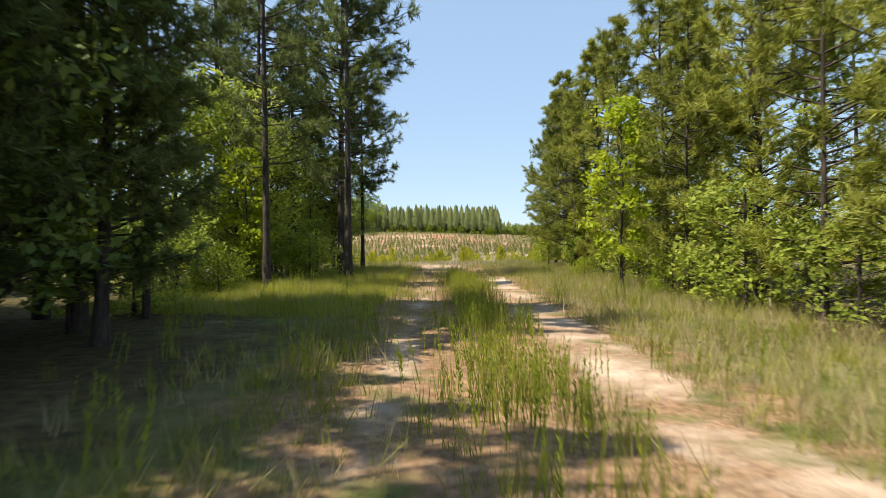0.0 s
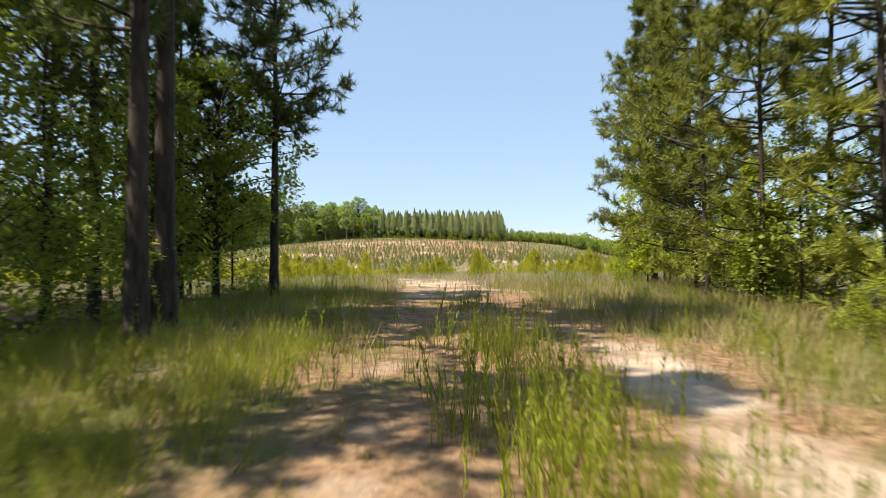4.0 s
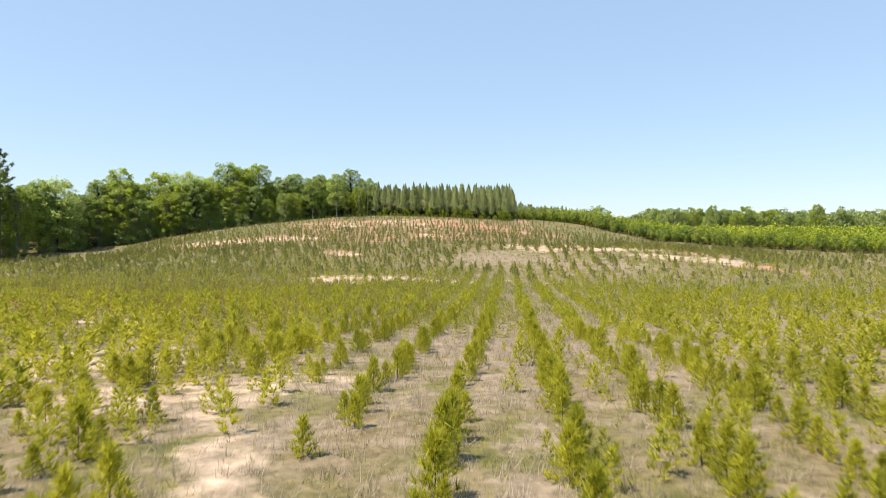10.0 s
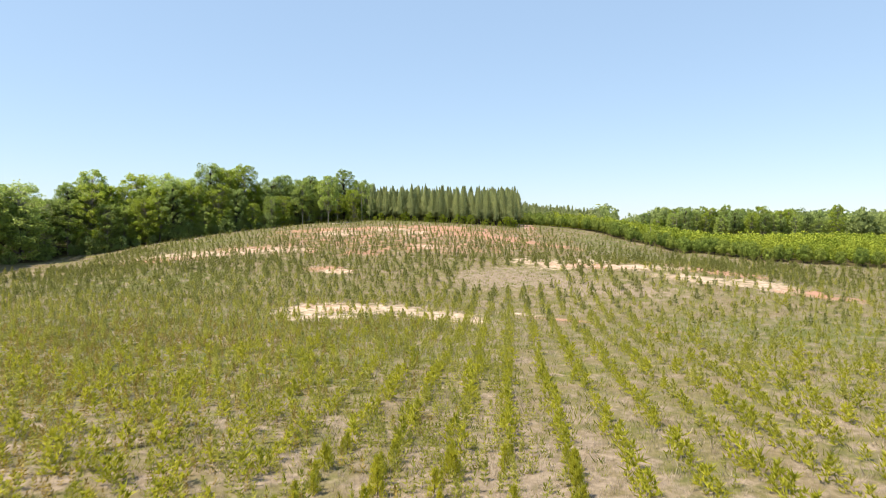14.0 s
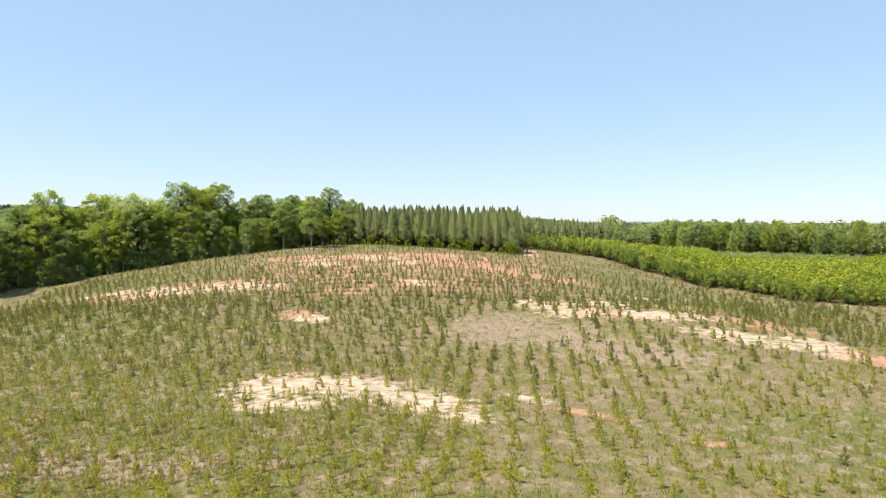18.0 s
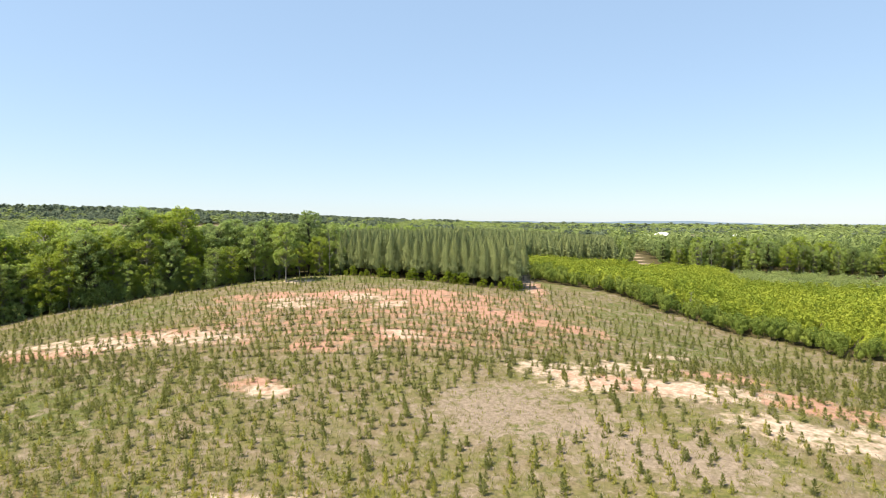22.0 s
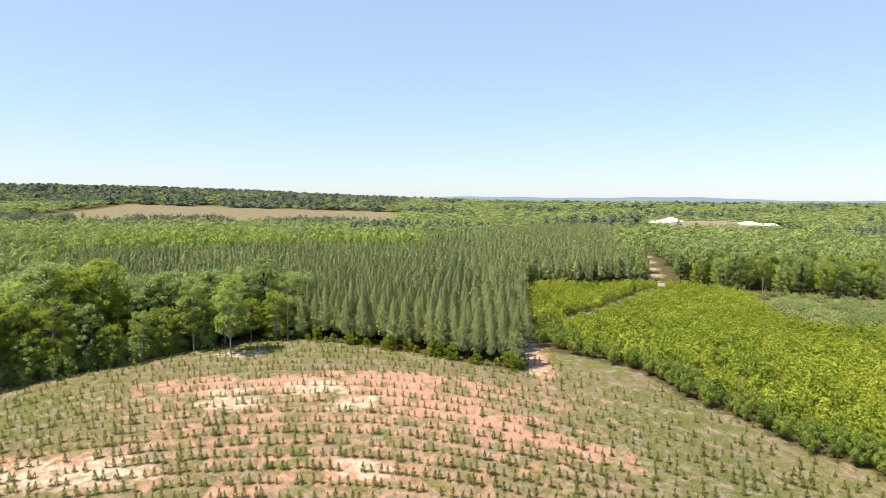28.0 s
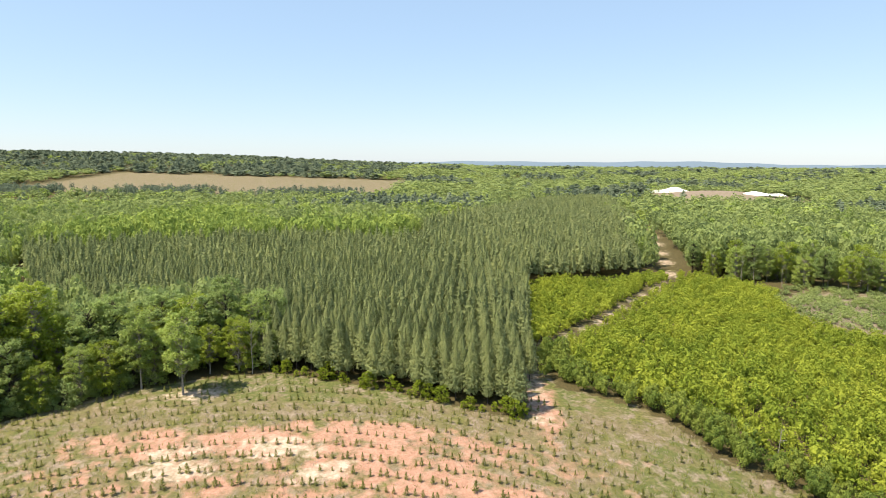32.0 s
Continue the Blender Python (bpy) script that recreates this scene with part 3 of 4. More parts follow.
def pine_crown(seed, sprays, size, sides=6):
    """A plantation pine's crown, one unit high and wide: small needle sprays over an uneven cone with a dense middle."""
    rng = np.random.default_rng(seed)
    zs = np.array([0.02, 0.14, 0.34, 0.56, 0.78, 0.97])
    core = tube(np.stack([rng.normal(0, 0.03, 6), rng.normal(0, 0.03, 6), zs], 1), np.array([0.05, 0.18, 0.2, 0.15, 0.08, 0.015]) * rng.uniform(0.85, 1.1, 6), sides)
    h = (np.arange(sprays) + rng.uniform(0, 1, sprays)) / sprays
    a = np.arange(sprays) * 2.399 + rng.normal(0, 0.3, sprays)
    r = 0.5 * np.minimum(1, (h + 0.08) / 0.3) ** 0.6 * (1.01 - h ** 1.35) ** 0.9 * rng.uniform(0.5, 1.15, sprays) * (1 + 0.18 * np.sin(a * 2 + h * 23))
    c = np.stack([np.cos(a) * r, np.sin(a) * r, h * 0.98 + rng.normal(0, 0.012, sprays)], 1)
    out = np.stack([np.cos(a), np.sin(a), np.full(sprays, 0.7)], 1)
    nrm = unit(unit(out) + rng.normal(0, 0.35, c.shape))
    u = unit(np.cross(nrm, rng.normal(size=c.shape)))
    w = np.cross(nrm, u)
    q = size * rng.uniform(0.6, 1.3, (sprays, 1)) * (1.15 - 0.5 * h[:, None])
    flat = np.array([1, 1, 0.4])
    v = np.stack([c + u * q * flat, c + (w * 0.8 - u * 0.5) * q * flat, c - (w * 0.8 + u * 0.5) * q * flat], 1).reshape(-1, 3)
    return join([core, (v, np.arange(len(v)).reshape(-1, 3))])


def plant(name, label, category, trunk, wood, crown, wood_mat, crown_mat, group, crown_name="crown", trunk_name="trunk", split=False):
    """A tree or bush. split: every limb is a part of its own; else the limbs are one part."""
    t = thing(name, label, category, group)
    part(trunk_name, mesh_of(name + "_trunk", *trunk, wood_mat, smooth=True), t)
    if split:
        for limb in wood:
            part("branch", mesh_of("branch", *limb, wood_mat, smooth=True), t)
    elif wood is not None:
        tagged(part("branch_frame", mesh_of(name + "_branches", *join(wood), wood_mat, smooth=True), t), kind="stuff")
    tagged(part(crown_name, mesh_of(name + "_crown", *crown, crown_mat), t), kind="stuff")
    return t


def at_ground(x, y, turn=0.0, sink=0.04, size=1.0):
    return Matrix.Translation((x, y, gz(x, y) - sink)) @ Matrix.Rotation(turn, 4, "Z") @ Matrix.Scale(size, 4)


def plant_all(first, spots, rng):
    """Puts the first plant at the first spot and copies at the others: x, y, size."""
    for k, (x, y, s) in enumerate(spots):
        m = at_ground(x, y, rng.uniform(0, 6.283), size=s)
        if k == 0:
            first.matrix_basis = m
        else:
            c = copy_thing(first, m)
            c.matrix_basis = m


# ---- the wood along the track ----
rng = np.random.default_rng(11)


def pines(label, shapes, mat, spots, split=True):
    for k, sh in enumerate(shapes):
        plant_all(plant("pine_tree", label, "tree", *sh, M_BARK, mat, "pines along the track", split=split), spots[k::len(shapes)], rng)


# the pines at y below -22 are unseen, added to shade the track's start
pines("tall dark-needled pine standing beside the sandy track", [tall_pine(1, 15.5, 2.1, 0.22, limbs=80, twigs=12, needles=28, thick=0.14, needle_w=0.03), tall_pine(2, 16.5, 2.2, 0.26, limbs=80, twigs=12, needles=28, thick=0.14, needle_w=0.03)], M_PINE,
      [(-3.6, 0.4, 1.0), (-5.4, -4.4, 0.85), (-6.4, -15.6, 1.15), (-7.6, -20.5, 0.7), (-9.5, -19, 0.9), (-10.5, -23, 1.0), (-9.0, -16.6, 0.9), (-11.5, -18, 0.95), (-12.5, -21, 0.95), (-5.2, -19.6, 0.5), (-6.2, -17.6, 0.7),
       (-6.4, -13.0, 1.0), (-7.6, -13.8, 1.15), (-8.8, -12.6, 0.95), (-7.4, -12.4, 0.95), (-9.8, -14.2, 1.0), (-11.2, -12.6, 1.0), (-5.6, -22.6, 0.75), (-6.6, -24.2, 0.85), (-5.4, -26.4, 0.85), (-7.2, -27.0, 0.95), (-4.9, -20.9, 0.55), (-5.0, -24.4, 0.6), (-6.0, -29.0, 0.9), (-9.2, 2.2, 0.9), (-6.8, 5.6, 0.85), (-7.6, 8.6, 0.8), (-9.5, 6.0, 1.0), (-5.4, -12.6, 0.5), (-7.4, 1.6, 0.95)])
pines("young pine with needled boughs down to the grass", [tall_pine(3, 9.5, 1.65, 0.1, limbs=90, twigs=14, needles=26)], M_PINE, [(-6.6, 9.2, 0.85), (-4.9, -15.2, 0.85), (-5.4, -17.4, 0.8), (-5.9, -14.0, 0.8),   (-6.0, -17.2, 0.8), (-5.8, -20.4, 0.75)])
pines("slender pine with a high crown leaning over the track", [tall_pine(10, 10.5, 1.9, 0.4, limbs=80, twigs=13, needles=28, thick=0.12, needle_w=0.03)], M_PINE, [(-4.0, 8.2, 0.9), (-4.2, 2.6, 1.4)])
pines("pine with boughs painted sunlit warm green hanging over the track's verge", [tall_pine(4, 11, 2.1, 0.02, limbs=92, twigs=10, needles=32, needle=0.25, thick=0.08, needle_w=0.028), tall_pine(5, 10, 2.0, 0.02, limbs=86, twigs=10, needles=32, needle=0.25, thick=0.08, needle_w=0.028)], M_PINE_SUNLIT,
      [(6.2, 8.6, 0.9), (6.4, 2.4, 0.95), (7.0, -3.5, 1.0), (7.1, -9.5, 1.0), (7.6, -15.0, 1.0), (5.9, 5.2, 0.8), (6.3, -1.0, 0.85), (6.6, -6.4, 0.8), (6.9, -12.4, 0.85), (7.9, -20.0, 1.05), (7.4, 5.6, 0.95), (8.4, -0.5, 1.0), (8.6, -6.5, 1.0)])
pines("mid-green pine where the wood gives way to the field", [tall_pine(8, 10, 1.9, 0.1, limbs=90, twigs=13, needles=36, needle=0.22, thick=0.1, needle_w=0.02)], M_PINE_MID, [(6.4, 13.1, 0.95), (7.1, 14.0, 1.0), (7.3, 12.2, 0.95)])
deep = []
for side in (-1, 1):
    for k in range(30):
        x, y = side * rng.uniform(8.5, 24) + (0.6 if side > 0 else 0), rng.uniform(-42, 11)
        if not (side < 0 and x > -13.5 and -9.5 < y < -2.5):
            deep.append((x, y, rng.uniform(0.8, 1.1)))
# extra pines, mostly out of view, added on the sun's side to deepen shade
deep += [(rng.uniform(-17, -9.5), rng.uniform(-23, -11.5), rng.uniform(0.85, 1.1)) for _ in range(14)]
pines("slim pine deeper in the wood with bare lower trunk", [tall_pine(6, 15, 2.0, 0.35, limbs=40, twigs=7, needles=10, needle_w=0.06), tall_pine(7, 14, 1.9, 0.2, limbs=40, twigs=7, needles=10, needle_w=0.06)], M_PINE, deep, False)


def hardwoods(label, shapes, mat, spots, name="young_hardwood"):
    for k, sh in enumerate(shapes):
        plant_all(plant(name, label, "tree", *sh, M_BARK, mat, "hardwoods along the track"), spots[k::len(shapes)], rng)


hardwoods("leafy young hardwood with mid-green leaves in the wood", [broad_tree(21, 7, 1.8, 0.12, 60, 60, 0.085, 0.07), broad_tree(22, 6, 1.6, 0.1, 54, 60, 0.085, 0.06)], M_LEAF,
          [(-6.6, 3.6, 0.8), (-8.2, 0.6, 1.1), (-6.4, 7.2, 0.75), (-8.6, -3.2, 1.15), (-7.2, -1.6, 1.0), (-9.8, -5.2, 1.15), (-6.6, -0.2, 0.85), (-9.6, -1.0, 1.3), (-7.2, 3.2, 0.95), (-8.2, 9, 0.9), (-11.2, -3.0, 1.3), (-7.2, 11.5, 0.7),
           (-11, 5, 1.3), (-14, -7, 1.3), (9.5, -12, 1.1), (9.6, 4, 1.0), (10, -3, 1.1), (9.4, 10, 0.9), (10.5, -18, 1.1), (8.6, 14, 0.7)])
hardwoods("leafy young hardwood in the wood with leaves painted dark for shade", [broad_tree(27, 7, 1.8, 0.14, 60, 60, 0.085, 0.07)], M_LEAF_SHADED,
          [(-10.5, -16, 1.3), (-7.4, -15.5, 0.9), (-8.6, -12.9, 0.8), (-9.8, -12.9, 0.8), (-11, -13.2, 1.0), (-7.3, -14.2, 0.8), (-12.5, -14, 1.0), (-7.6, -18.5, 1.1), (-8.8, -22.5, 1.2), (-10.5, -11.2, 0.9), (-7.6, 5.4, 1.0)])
hardwoods("slender bright yellow-green sapling with broad leaves", [broad_tree(23, 5.6, 1.1, 0.15, 60, 44, 0.1, 0.04)], M_MAPLE,
          [(5.2, -5.0, 1.0), (5.7, 11.5, 0.6), (-6.4, -3.0, 0.8), (6.0, 5.5, 0.5), (-5.9, -14.2, 0.7)], "sapling_tree")

# nearly all out of view, added only to throw shade on the verge
hardwoods("broad hardwood added to shade the track's verge, leaves painted dark", [broad_tree(25, 10.5, 2.9, 0.14, 84, 60, 0.13, 0.13), broad_tree(26, 9.5, 2.6, 0.1, 80, 60, 0.13, 0.12)], M_LEAF_SHADED,
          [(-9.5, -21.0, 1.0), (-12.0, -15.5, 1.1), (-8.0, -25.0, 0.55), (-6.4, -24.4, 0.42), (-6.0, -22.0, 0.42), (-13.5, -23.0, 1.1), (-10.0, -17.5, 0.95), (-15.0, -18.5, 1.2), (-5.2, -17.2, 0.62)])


def bushes(label, shapes, mat, spots):
    for k, sh in enumerate(shapes):
        plant_all(plant("bush", label, "bush", *sh, M_BARK, mat, "bushes along the track", "leaves", "stem"), spots[k::len(shapes)], rng)


bush_a, bush_b = broad_tree(31, 1.3, 0.85, 0.08, 40, 50, 0.04, 0.02), broad_tree(32, 1.6, 0.8, 0.08, 44, 50, 0.045, 0.02)
bushes("low yellow-green bush in tall grass by the wood", [bush_a, bush_b], M_LEAF_BRIGHT,
       [(-6.2, -6.4, 1.0), (-7.0, -7.2, 0.9), (-4.7, -1.4, 1.15), (-5.4, -0.8, 1.0), (-6.6, -5.6, 0.9), (-6.0, -2.6, 0.9), (6.0, -7.0, 0.9), (5.6, 12.5, 0.9), (5.4, 1.0, 0.6), (6.2, 14.5, 0.9)])
bushes("dense mid-green bush under the pines", [bush_b, bush_a], M_LEAF,
       [(6.3, -10.6, 1.7), (6.6, -2.0, 1.5), (6.3, 4.6, 1.4), (6.8, -13.6, 1.6), (7.2, 10, 1.5), (-5.2, 2.6, 1.4), (-6.0, 6.6, 1.5), (-5.9, -12.0, 1.1), (-6.4, -2.0, 1.5), (7.2, 0.8, 1.5), (7.0, -17, 1.5),
        (-7.5, -7, 1.7), (-7.8, 0.4, 1.7), (6.9, 7.2, 1.4), (8.0, -8.0, 1.8), (-5.4, 9.6, 1.3)])

oak = broad_tree(24, 5.8, 2.2, 0.3, 110, 110, 0.075, 0.09, (0.14, 0.26))
plant_all(plant("young_hardwood", "leafy oak reaching over the track where the wood ends", "tree", *oak, M_BARK, M_LEAF, "hardwoods along the track", split=True), [(-5.5, 8.7, 0.98)], rng)

# ---- hardwood edge on the hill ----
rng = np.random.default_rng(12)
edge_shapes = [broad_tree(s, h, r, low=l, clumps=c, per=56, leaf=0.2, thick=0.2, lump=(0.12, 0.25)) for s, h, r, l, c in ((41, 14, 4.3, 0.06, 170), (42, 13.5, 4.0, 0.3, 140), (43, 11.5, 4.4, 0.03, 170), (44, 15, 3.7, 0.2, 150))]
edge_label = ("tall leafy hardwood with mid-green crown at the field's edge", "tall hardwood with cool dark green crown at the field's edge", "hardwood with bright yellow-green spring leaves at the field's edge")
spots = [[[], [], [], []] for _ in range(3)]
for row in range(3):
    x = -170.0
    while x < -24:
        y = float(woods_left_edge(x)) + row * 5.5 + rng.uniform(0, 3) + 1.0
        tall = float(lin(x, (-130, -100, -80, -55, -35), (1.75, 1.6, 1.4, 1.18, 1.0)))
        spots[rng.choice(3, p=(0.46, 0.28, 0.26))][rng.integers(0, 4)].append((x, y, tall * rng.uniform(0.7, 1.12) * (0.78 if row == 0 else 1)))
        x += rng.uniform(3.0, 5.2)
for row in range(2):
    x = 100.0
    while x < 190:
        y = float(wood_front(x)) + row * 6 + rng.uniform(0, 3)
        if abs(x - float(path_x(y))) > 5:
            spots[rng.choice(3, p=(0.45, 0.3, 0.25))][rng.integers(0, 4)].append((x, y, rng.uniform(0.8, 1.15)))
        x += rng.uniform(3.4, 6.5)
for pick, mat in enumerate((M_LEAF_EDGE, M_LEAF_COOL, M_LEAF_LIME)):
    for sh, some in zip(edge_shapes, spots[pick]):
        plant_all(plant("hardwood_tree", edge_label[pick], "tree", *sh, M_BARK if pick == 1 else M_BARK_PALE, mat, "hardwoods at the field's edge"), some, rng)
lone = broad_tree(45, 14, 3.2, 0.3, 90, 70, 0.21, 0.19, (0.16, 0.34))
plant_all(plant("hardwood_tree", "tall pale-trunked hardwood standing clear of the wood on bare sand", "tree", *lone, M_BARK_PALE, M_LEAF_EDGE, "hardwoods at the field's edge"), [(-35, 236, 1.0), (-43.5, 239.5, 0.95)], rng)

shrub = broad_tree(46, 3.8, 2.1, 0.02, 50, 50, 0.15, 0.06, (0.22, 0.4))
under = []
for row in range(2):
    x = -165.0
    while x < -46:
        under.append((x, float(woods_left_edge(x)) + rng.uniform(-0.8, 1.2) + row * 4, rng.uniform(0.6, 1.3)))
        x += rng.uniform(2.4, 4.2)
plant_all(plant("shrub", "dark leafy shrub at the foot of the wood", "bush", *shrub, M_BARK, M_LEAF_COOL, "shrubs at the field's edge", "leaves", "stem"), under, rng)

# ---- pine stand, thicket, far woods ----
crowns = [crown_shape(s, 6, 150, 0.066) for s in (51, 52, 53)]
fine_crowns = [crown_shape(s, 7, 620, 0.045, True) for s in (65, 66, 67)]
broad_crowns = [crown_shape(s, 8, 430, 0.056) for s in (62, 63, 64)]
far_crowns = [crown_shape(s, 7, 230, 0.054) for s in (54, 55, 56)]
least_crowns = [crown_shape(s, 5, 110, 0.07) for s in (77, 78, 79)]
fine_cones = [pine_crown(s, 1700, 0.055, 8) for s in (68, 69, 70)]
cones = [pine_crown(s, 290, 0.11, 5) for s in (57, 58, 59)]
mid_cones = [pine_crown(s, 120, 0.14, 4) for s in (71, 72, 73)]
far_cones = [pine_crown(s, 60, 0.19, 4) for s in (60, 61)]


def woods(name, label, shapes, xy, width, height, lift, mat, rng, scale=1.0, uneven=(0.75, 1.2)):
    xy = np.asarray(xy)
    n = len(xy)
    k = rng.uniform(*uneven, n) * scale
    size = np.stack([width * k * rng.uniform(0.85, 1.15, n), height * (1 - lift) * k], 1)
    place = np.stack([xy[:, 0], xy[:, 1], ground_z(xy[:, 0], xy[:, 1]) + height * lift * k], 1)
    return tagged(new(name, mesh_of(name, *scatter(shapes, place, size, rng.uniform(0, 6.283, n), rng), mat)), label, "woods", kind="stuff")


def cone_at(sh, width, height, lift):
    v, f = sh
    return v * [width, width, height * (1 - lift)] + [0, 0, height * lift], f


rng = np.random.default_rng(13)
pts = []
for x in np.arange(-170, 200, 2.4):
    for y in np.arange(226, 930, 2.9):
        if y > stand_front(x) + 1 and in_stand(x, y):
            if y > 285 and rng.uniform() < 0.12:
                continue
            step = 1 if y < 420 else 2
            if step == 1 or (int(y / 2.9) % 2 == 0):
                pts.append((x + 0.1 * (y - 229) * 0.3 + rng.normal(0, 0.3), y + rng.normal(0, 0.4)))
pts = np.array(pts)
depth = pts[:, 1] - stand_front(pts[:, 0])
front = (depth < 22) & (pts[:, 0] > -27)
stand_shapes = [cone_at(c, 3.8, 10.8, 0.17) for c in fine_cones]
order = np.argsort(depth[front])[:240]
for k, sh in enumerate(stand_shapes):
    some = [(x, y, rng.uniform(0.8, 1.1)) for x, y in pts[front][order][k::3]]
    plant_all(plant("stand_pine", "straight plantation pine with dull green crown on the hill", "tree", tube([(0, 0, 0), (0, 0, 6), (0, 0, 11)], [0.13, 0.09, 0.02], 6), None, sh, M_BARK, M_STAND, "pines of the stand"), some, rng)
keep = np.ones(len(pts), bool)
keep[np.flatnonzero(front)[order]] = False
rest = pts[keep]
mid = rest[:, 1] < 330
woods("pine_stand", "dense stand of dull green plantation pines", cones, rest[mid], 3.3, 11.2, 0.25, M_STAND, rng, uneven=(0.85, 1.12))
woods("pine_stand", "dull green pine plantation running back from the hill", mid_cones, rest[~mid & (rest[:, 1] < 420)], 3.9, 11.4, 0.3, M_STAND, rng)
woods("pine_stand", "distant dull green pine plantation", far_cones, rest[rest[:, 1] >= 420], 4.6, 11.6, 0.3, M_STAND, rng)

low = broad_tree(47, 2.6, 1.1, 0.03, 22, 30, 0.17, 0.05, (0.3, 0.5))
some = [(x, float(stand_front(x)) + rng.uniform(-0.2, 1.2), rng.uniform(0.25, 1.15)) for x in np.arange(-25, 22, 1.7) + rng.uniform(-0.6, 0.6, 28)[: len(np.arange(-25, 22, 1.7))]]
plant_all(plant("shrub", "bright green shrub at the foot of the pine stand", "bush", *low, M_BARK, M_LEAF_BRIGHT, "shrubs below the stand", "leaves", "stem"), some, rng)

# thicket
pts = np.array([(x + rng.uniform(-1.2, 1.2), y + rng.uniform(-1.2, 1.2)) for x in np.arange(25, 200, 2.1) for y in np.arange(150, 400, 2.1)
                if x > thicket_edge(y) and x > lin(y, (246, 330, 376), (25, 31, 60))])
ride_gap = np.abs(pts[:, 0] - path_x(pts[:, 1])) > np.where(pts[:, 1] < 264, 2.0, 2.2)
deep = pts[:, 1] < lin(pts[:, 0], (60, 80, 104, 117, 130, 200), (352, 374, 399, 368, 350, 300))
pts = pts[ride_gap & deep & (blob(pts[:, 0], pts[:, 1], 142, 330, 32, 38) < 0.3)]
edge_d = np.minimum(pts[:, 0] - thicket_edge(pts[:, 1]), 99)
front = (edge_d < 7) & (pts[:, 1] < 262)
shapes = [cone_at(c, 3.3, 4.3, 0.0) for c in fine_crowns]
for k, sh in enumerate(shapes):
    some = [(x, y, rng.uniform(0.7, 1.15)) for x, y in pts[front][k::3][:80]]
    plant_all(plant("thicket_tree", "bushy young hardwood at the thicket's edge", "tree", tube([(0, 0, 0), (0, 0, 1.5), (0, 0, 3.2)], [0.07, 0.05, 0.02], 5), None, sh, M_BARK, M_THICKET_EDGE, "thicket trees"), some, rng)
close = pts[:, 1] < 275
beside = pts[:, 0] - path_x(pts[:, 1])
low = np.where((beside > 0) & (beside < 9) & (pts[:, 1] > 250), 0.62, 1.0)
woods("thicket", "bright yellow-green thicket of young hardwoods", crowns, pts[~front & close], 3.4, 3.7, 0.0, M_THICKET, rng, low[~front & close], (0.5, 1.4))
woods("thicket", "bright yellow-green thicket beyond the grassy ride", far_crowns, pts[~front & ~close], 3.4, 3.7, 0.0, M_THICKET, rng, low[~front & ~close], (0.5, 1.4))

# woods to the horizon
def open_land(x, y):
    field = (y > 930) & (y < 1420) & (x > -650) & (x < -65)
    return field | (blob(x, y, -420, 830, 125, 65) > 0.25) | (blob(x, y, 142, 330, 32, 38) > 0.25) | (np.abs(x - path_x(y)) < 8) & (y < 800) | (np.hypot((x - 360) / 100, (y - 990) / 110) < 1)


pts = []
d = 60.0
while d < 2900:
    step = max(5.5, 0.021 * d)
    for x in np.arange(-0.85 * d - 90, 0.8 * d + 60, step):
        pts.append((x + rng.normal(0, step * 0.3), 150 + d + rng.normal(0, step * 0.3), step))
    d += step
pts = np.array(pts)
x, y = pts[:, 0], pts[:, 1]
left_woods = (x < -24) & (y > woods_left_edge(x) + 20)
right_woods = (x > 60) & (y > wood_front(x) + np.where(x < 106, -8, 14))
back = (y >= 396) & (x < 100) | (y >= 480)
ok = (left_woods | right_woods | back) & ~in_stand(x, y, 3.0) & ~open_land(x, y)
pts = pts[ok]
step = pts[:, 2]
for lo, hi, shapes, tall in ((0, 6.2, broad_crowns, 12.5), (6.2, 10, far_crowns, 13), (10, 18, least_crowns, 13), (18, 34, least_crowns, 14), (34, 99, least_crowns, 15)):
    on = (step >= lo) & (step < hi)
    stands = np.sin(pts[:, 0] * 0.013 + 2) * np.sin(pts[:, 1] * 0.011) + rng.normal(0, 0.35, len(pts)) > 0.62
    stands &= pts[:, 1] > 640
    stands |= (pts[:, 1] > 1320) & (pts[:, 0] < -120) & (rng.uniform(size=len(pts)) < 0.8)
    if on.any():
        w = float(step[on].mean()) * 1.5
        vivid = (pts[:, 0] > -170) & (pts[:, 0] < 60) & (pts[:, 1] > 396) & (pts[:, 1] < 620) & (np.sin(pts[:, 0] * 0.03) + np.sin(pts[:, 1] * 0.02) > -0.7) | (rng.uniform(size=len(pts)) < np.where(pts[:, 1] < 800, 0.1, 0.03))
        taller = np.where((pts[:, 0] > 50) & (pts[:, 1] < 480), lin(pts[:, 0], (60, 170), (1.4, 1.1)), 1.0)[on & ~stands]
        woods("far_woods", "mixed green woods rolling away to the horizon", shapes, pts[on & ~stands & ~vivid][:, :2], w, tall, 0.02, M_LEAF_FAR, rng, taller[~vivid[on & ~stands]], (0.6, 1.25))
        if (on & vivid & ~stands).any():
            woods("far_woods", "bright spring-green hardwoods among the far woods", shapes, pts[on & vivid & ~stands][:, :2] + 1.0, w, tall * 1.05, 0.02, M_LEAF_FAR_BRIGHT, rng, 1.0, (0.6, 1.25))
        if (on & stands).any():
            woods("far_pines", "dark pines mixed into the far woods, tinted bluish for haze", far_cones, pts[on & stands][:, :2], w * 0.8, tall * 1.1, 0.02, M_PINE_HAZED, rng)
pts = np.array([(rng.uniform(-640, -110), rng.uniform(935, 1050)) for _ in range(700)])
pts = pts[np.sin(pts[:, 0] * 0.03) + rng.normal(0, 0.4, len(pts)) > -0.4]
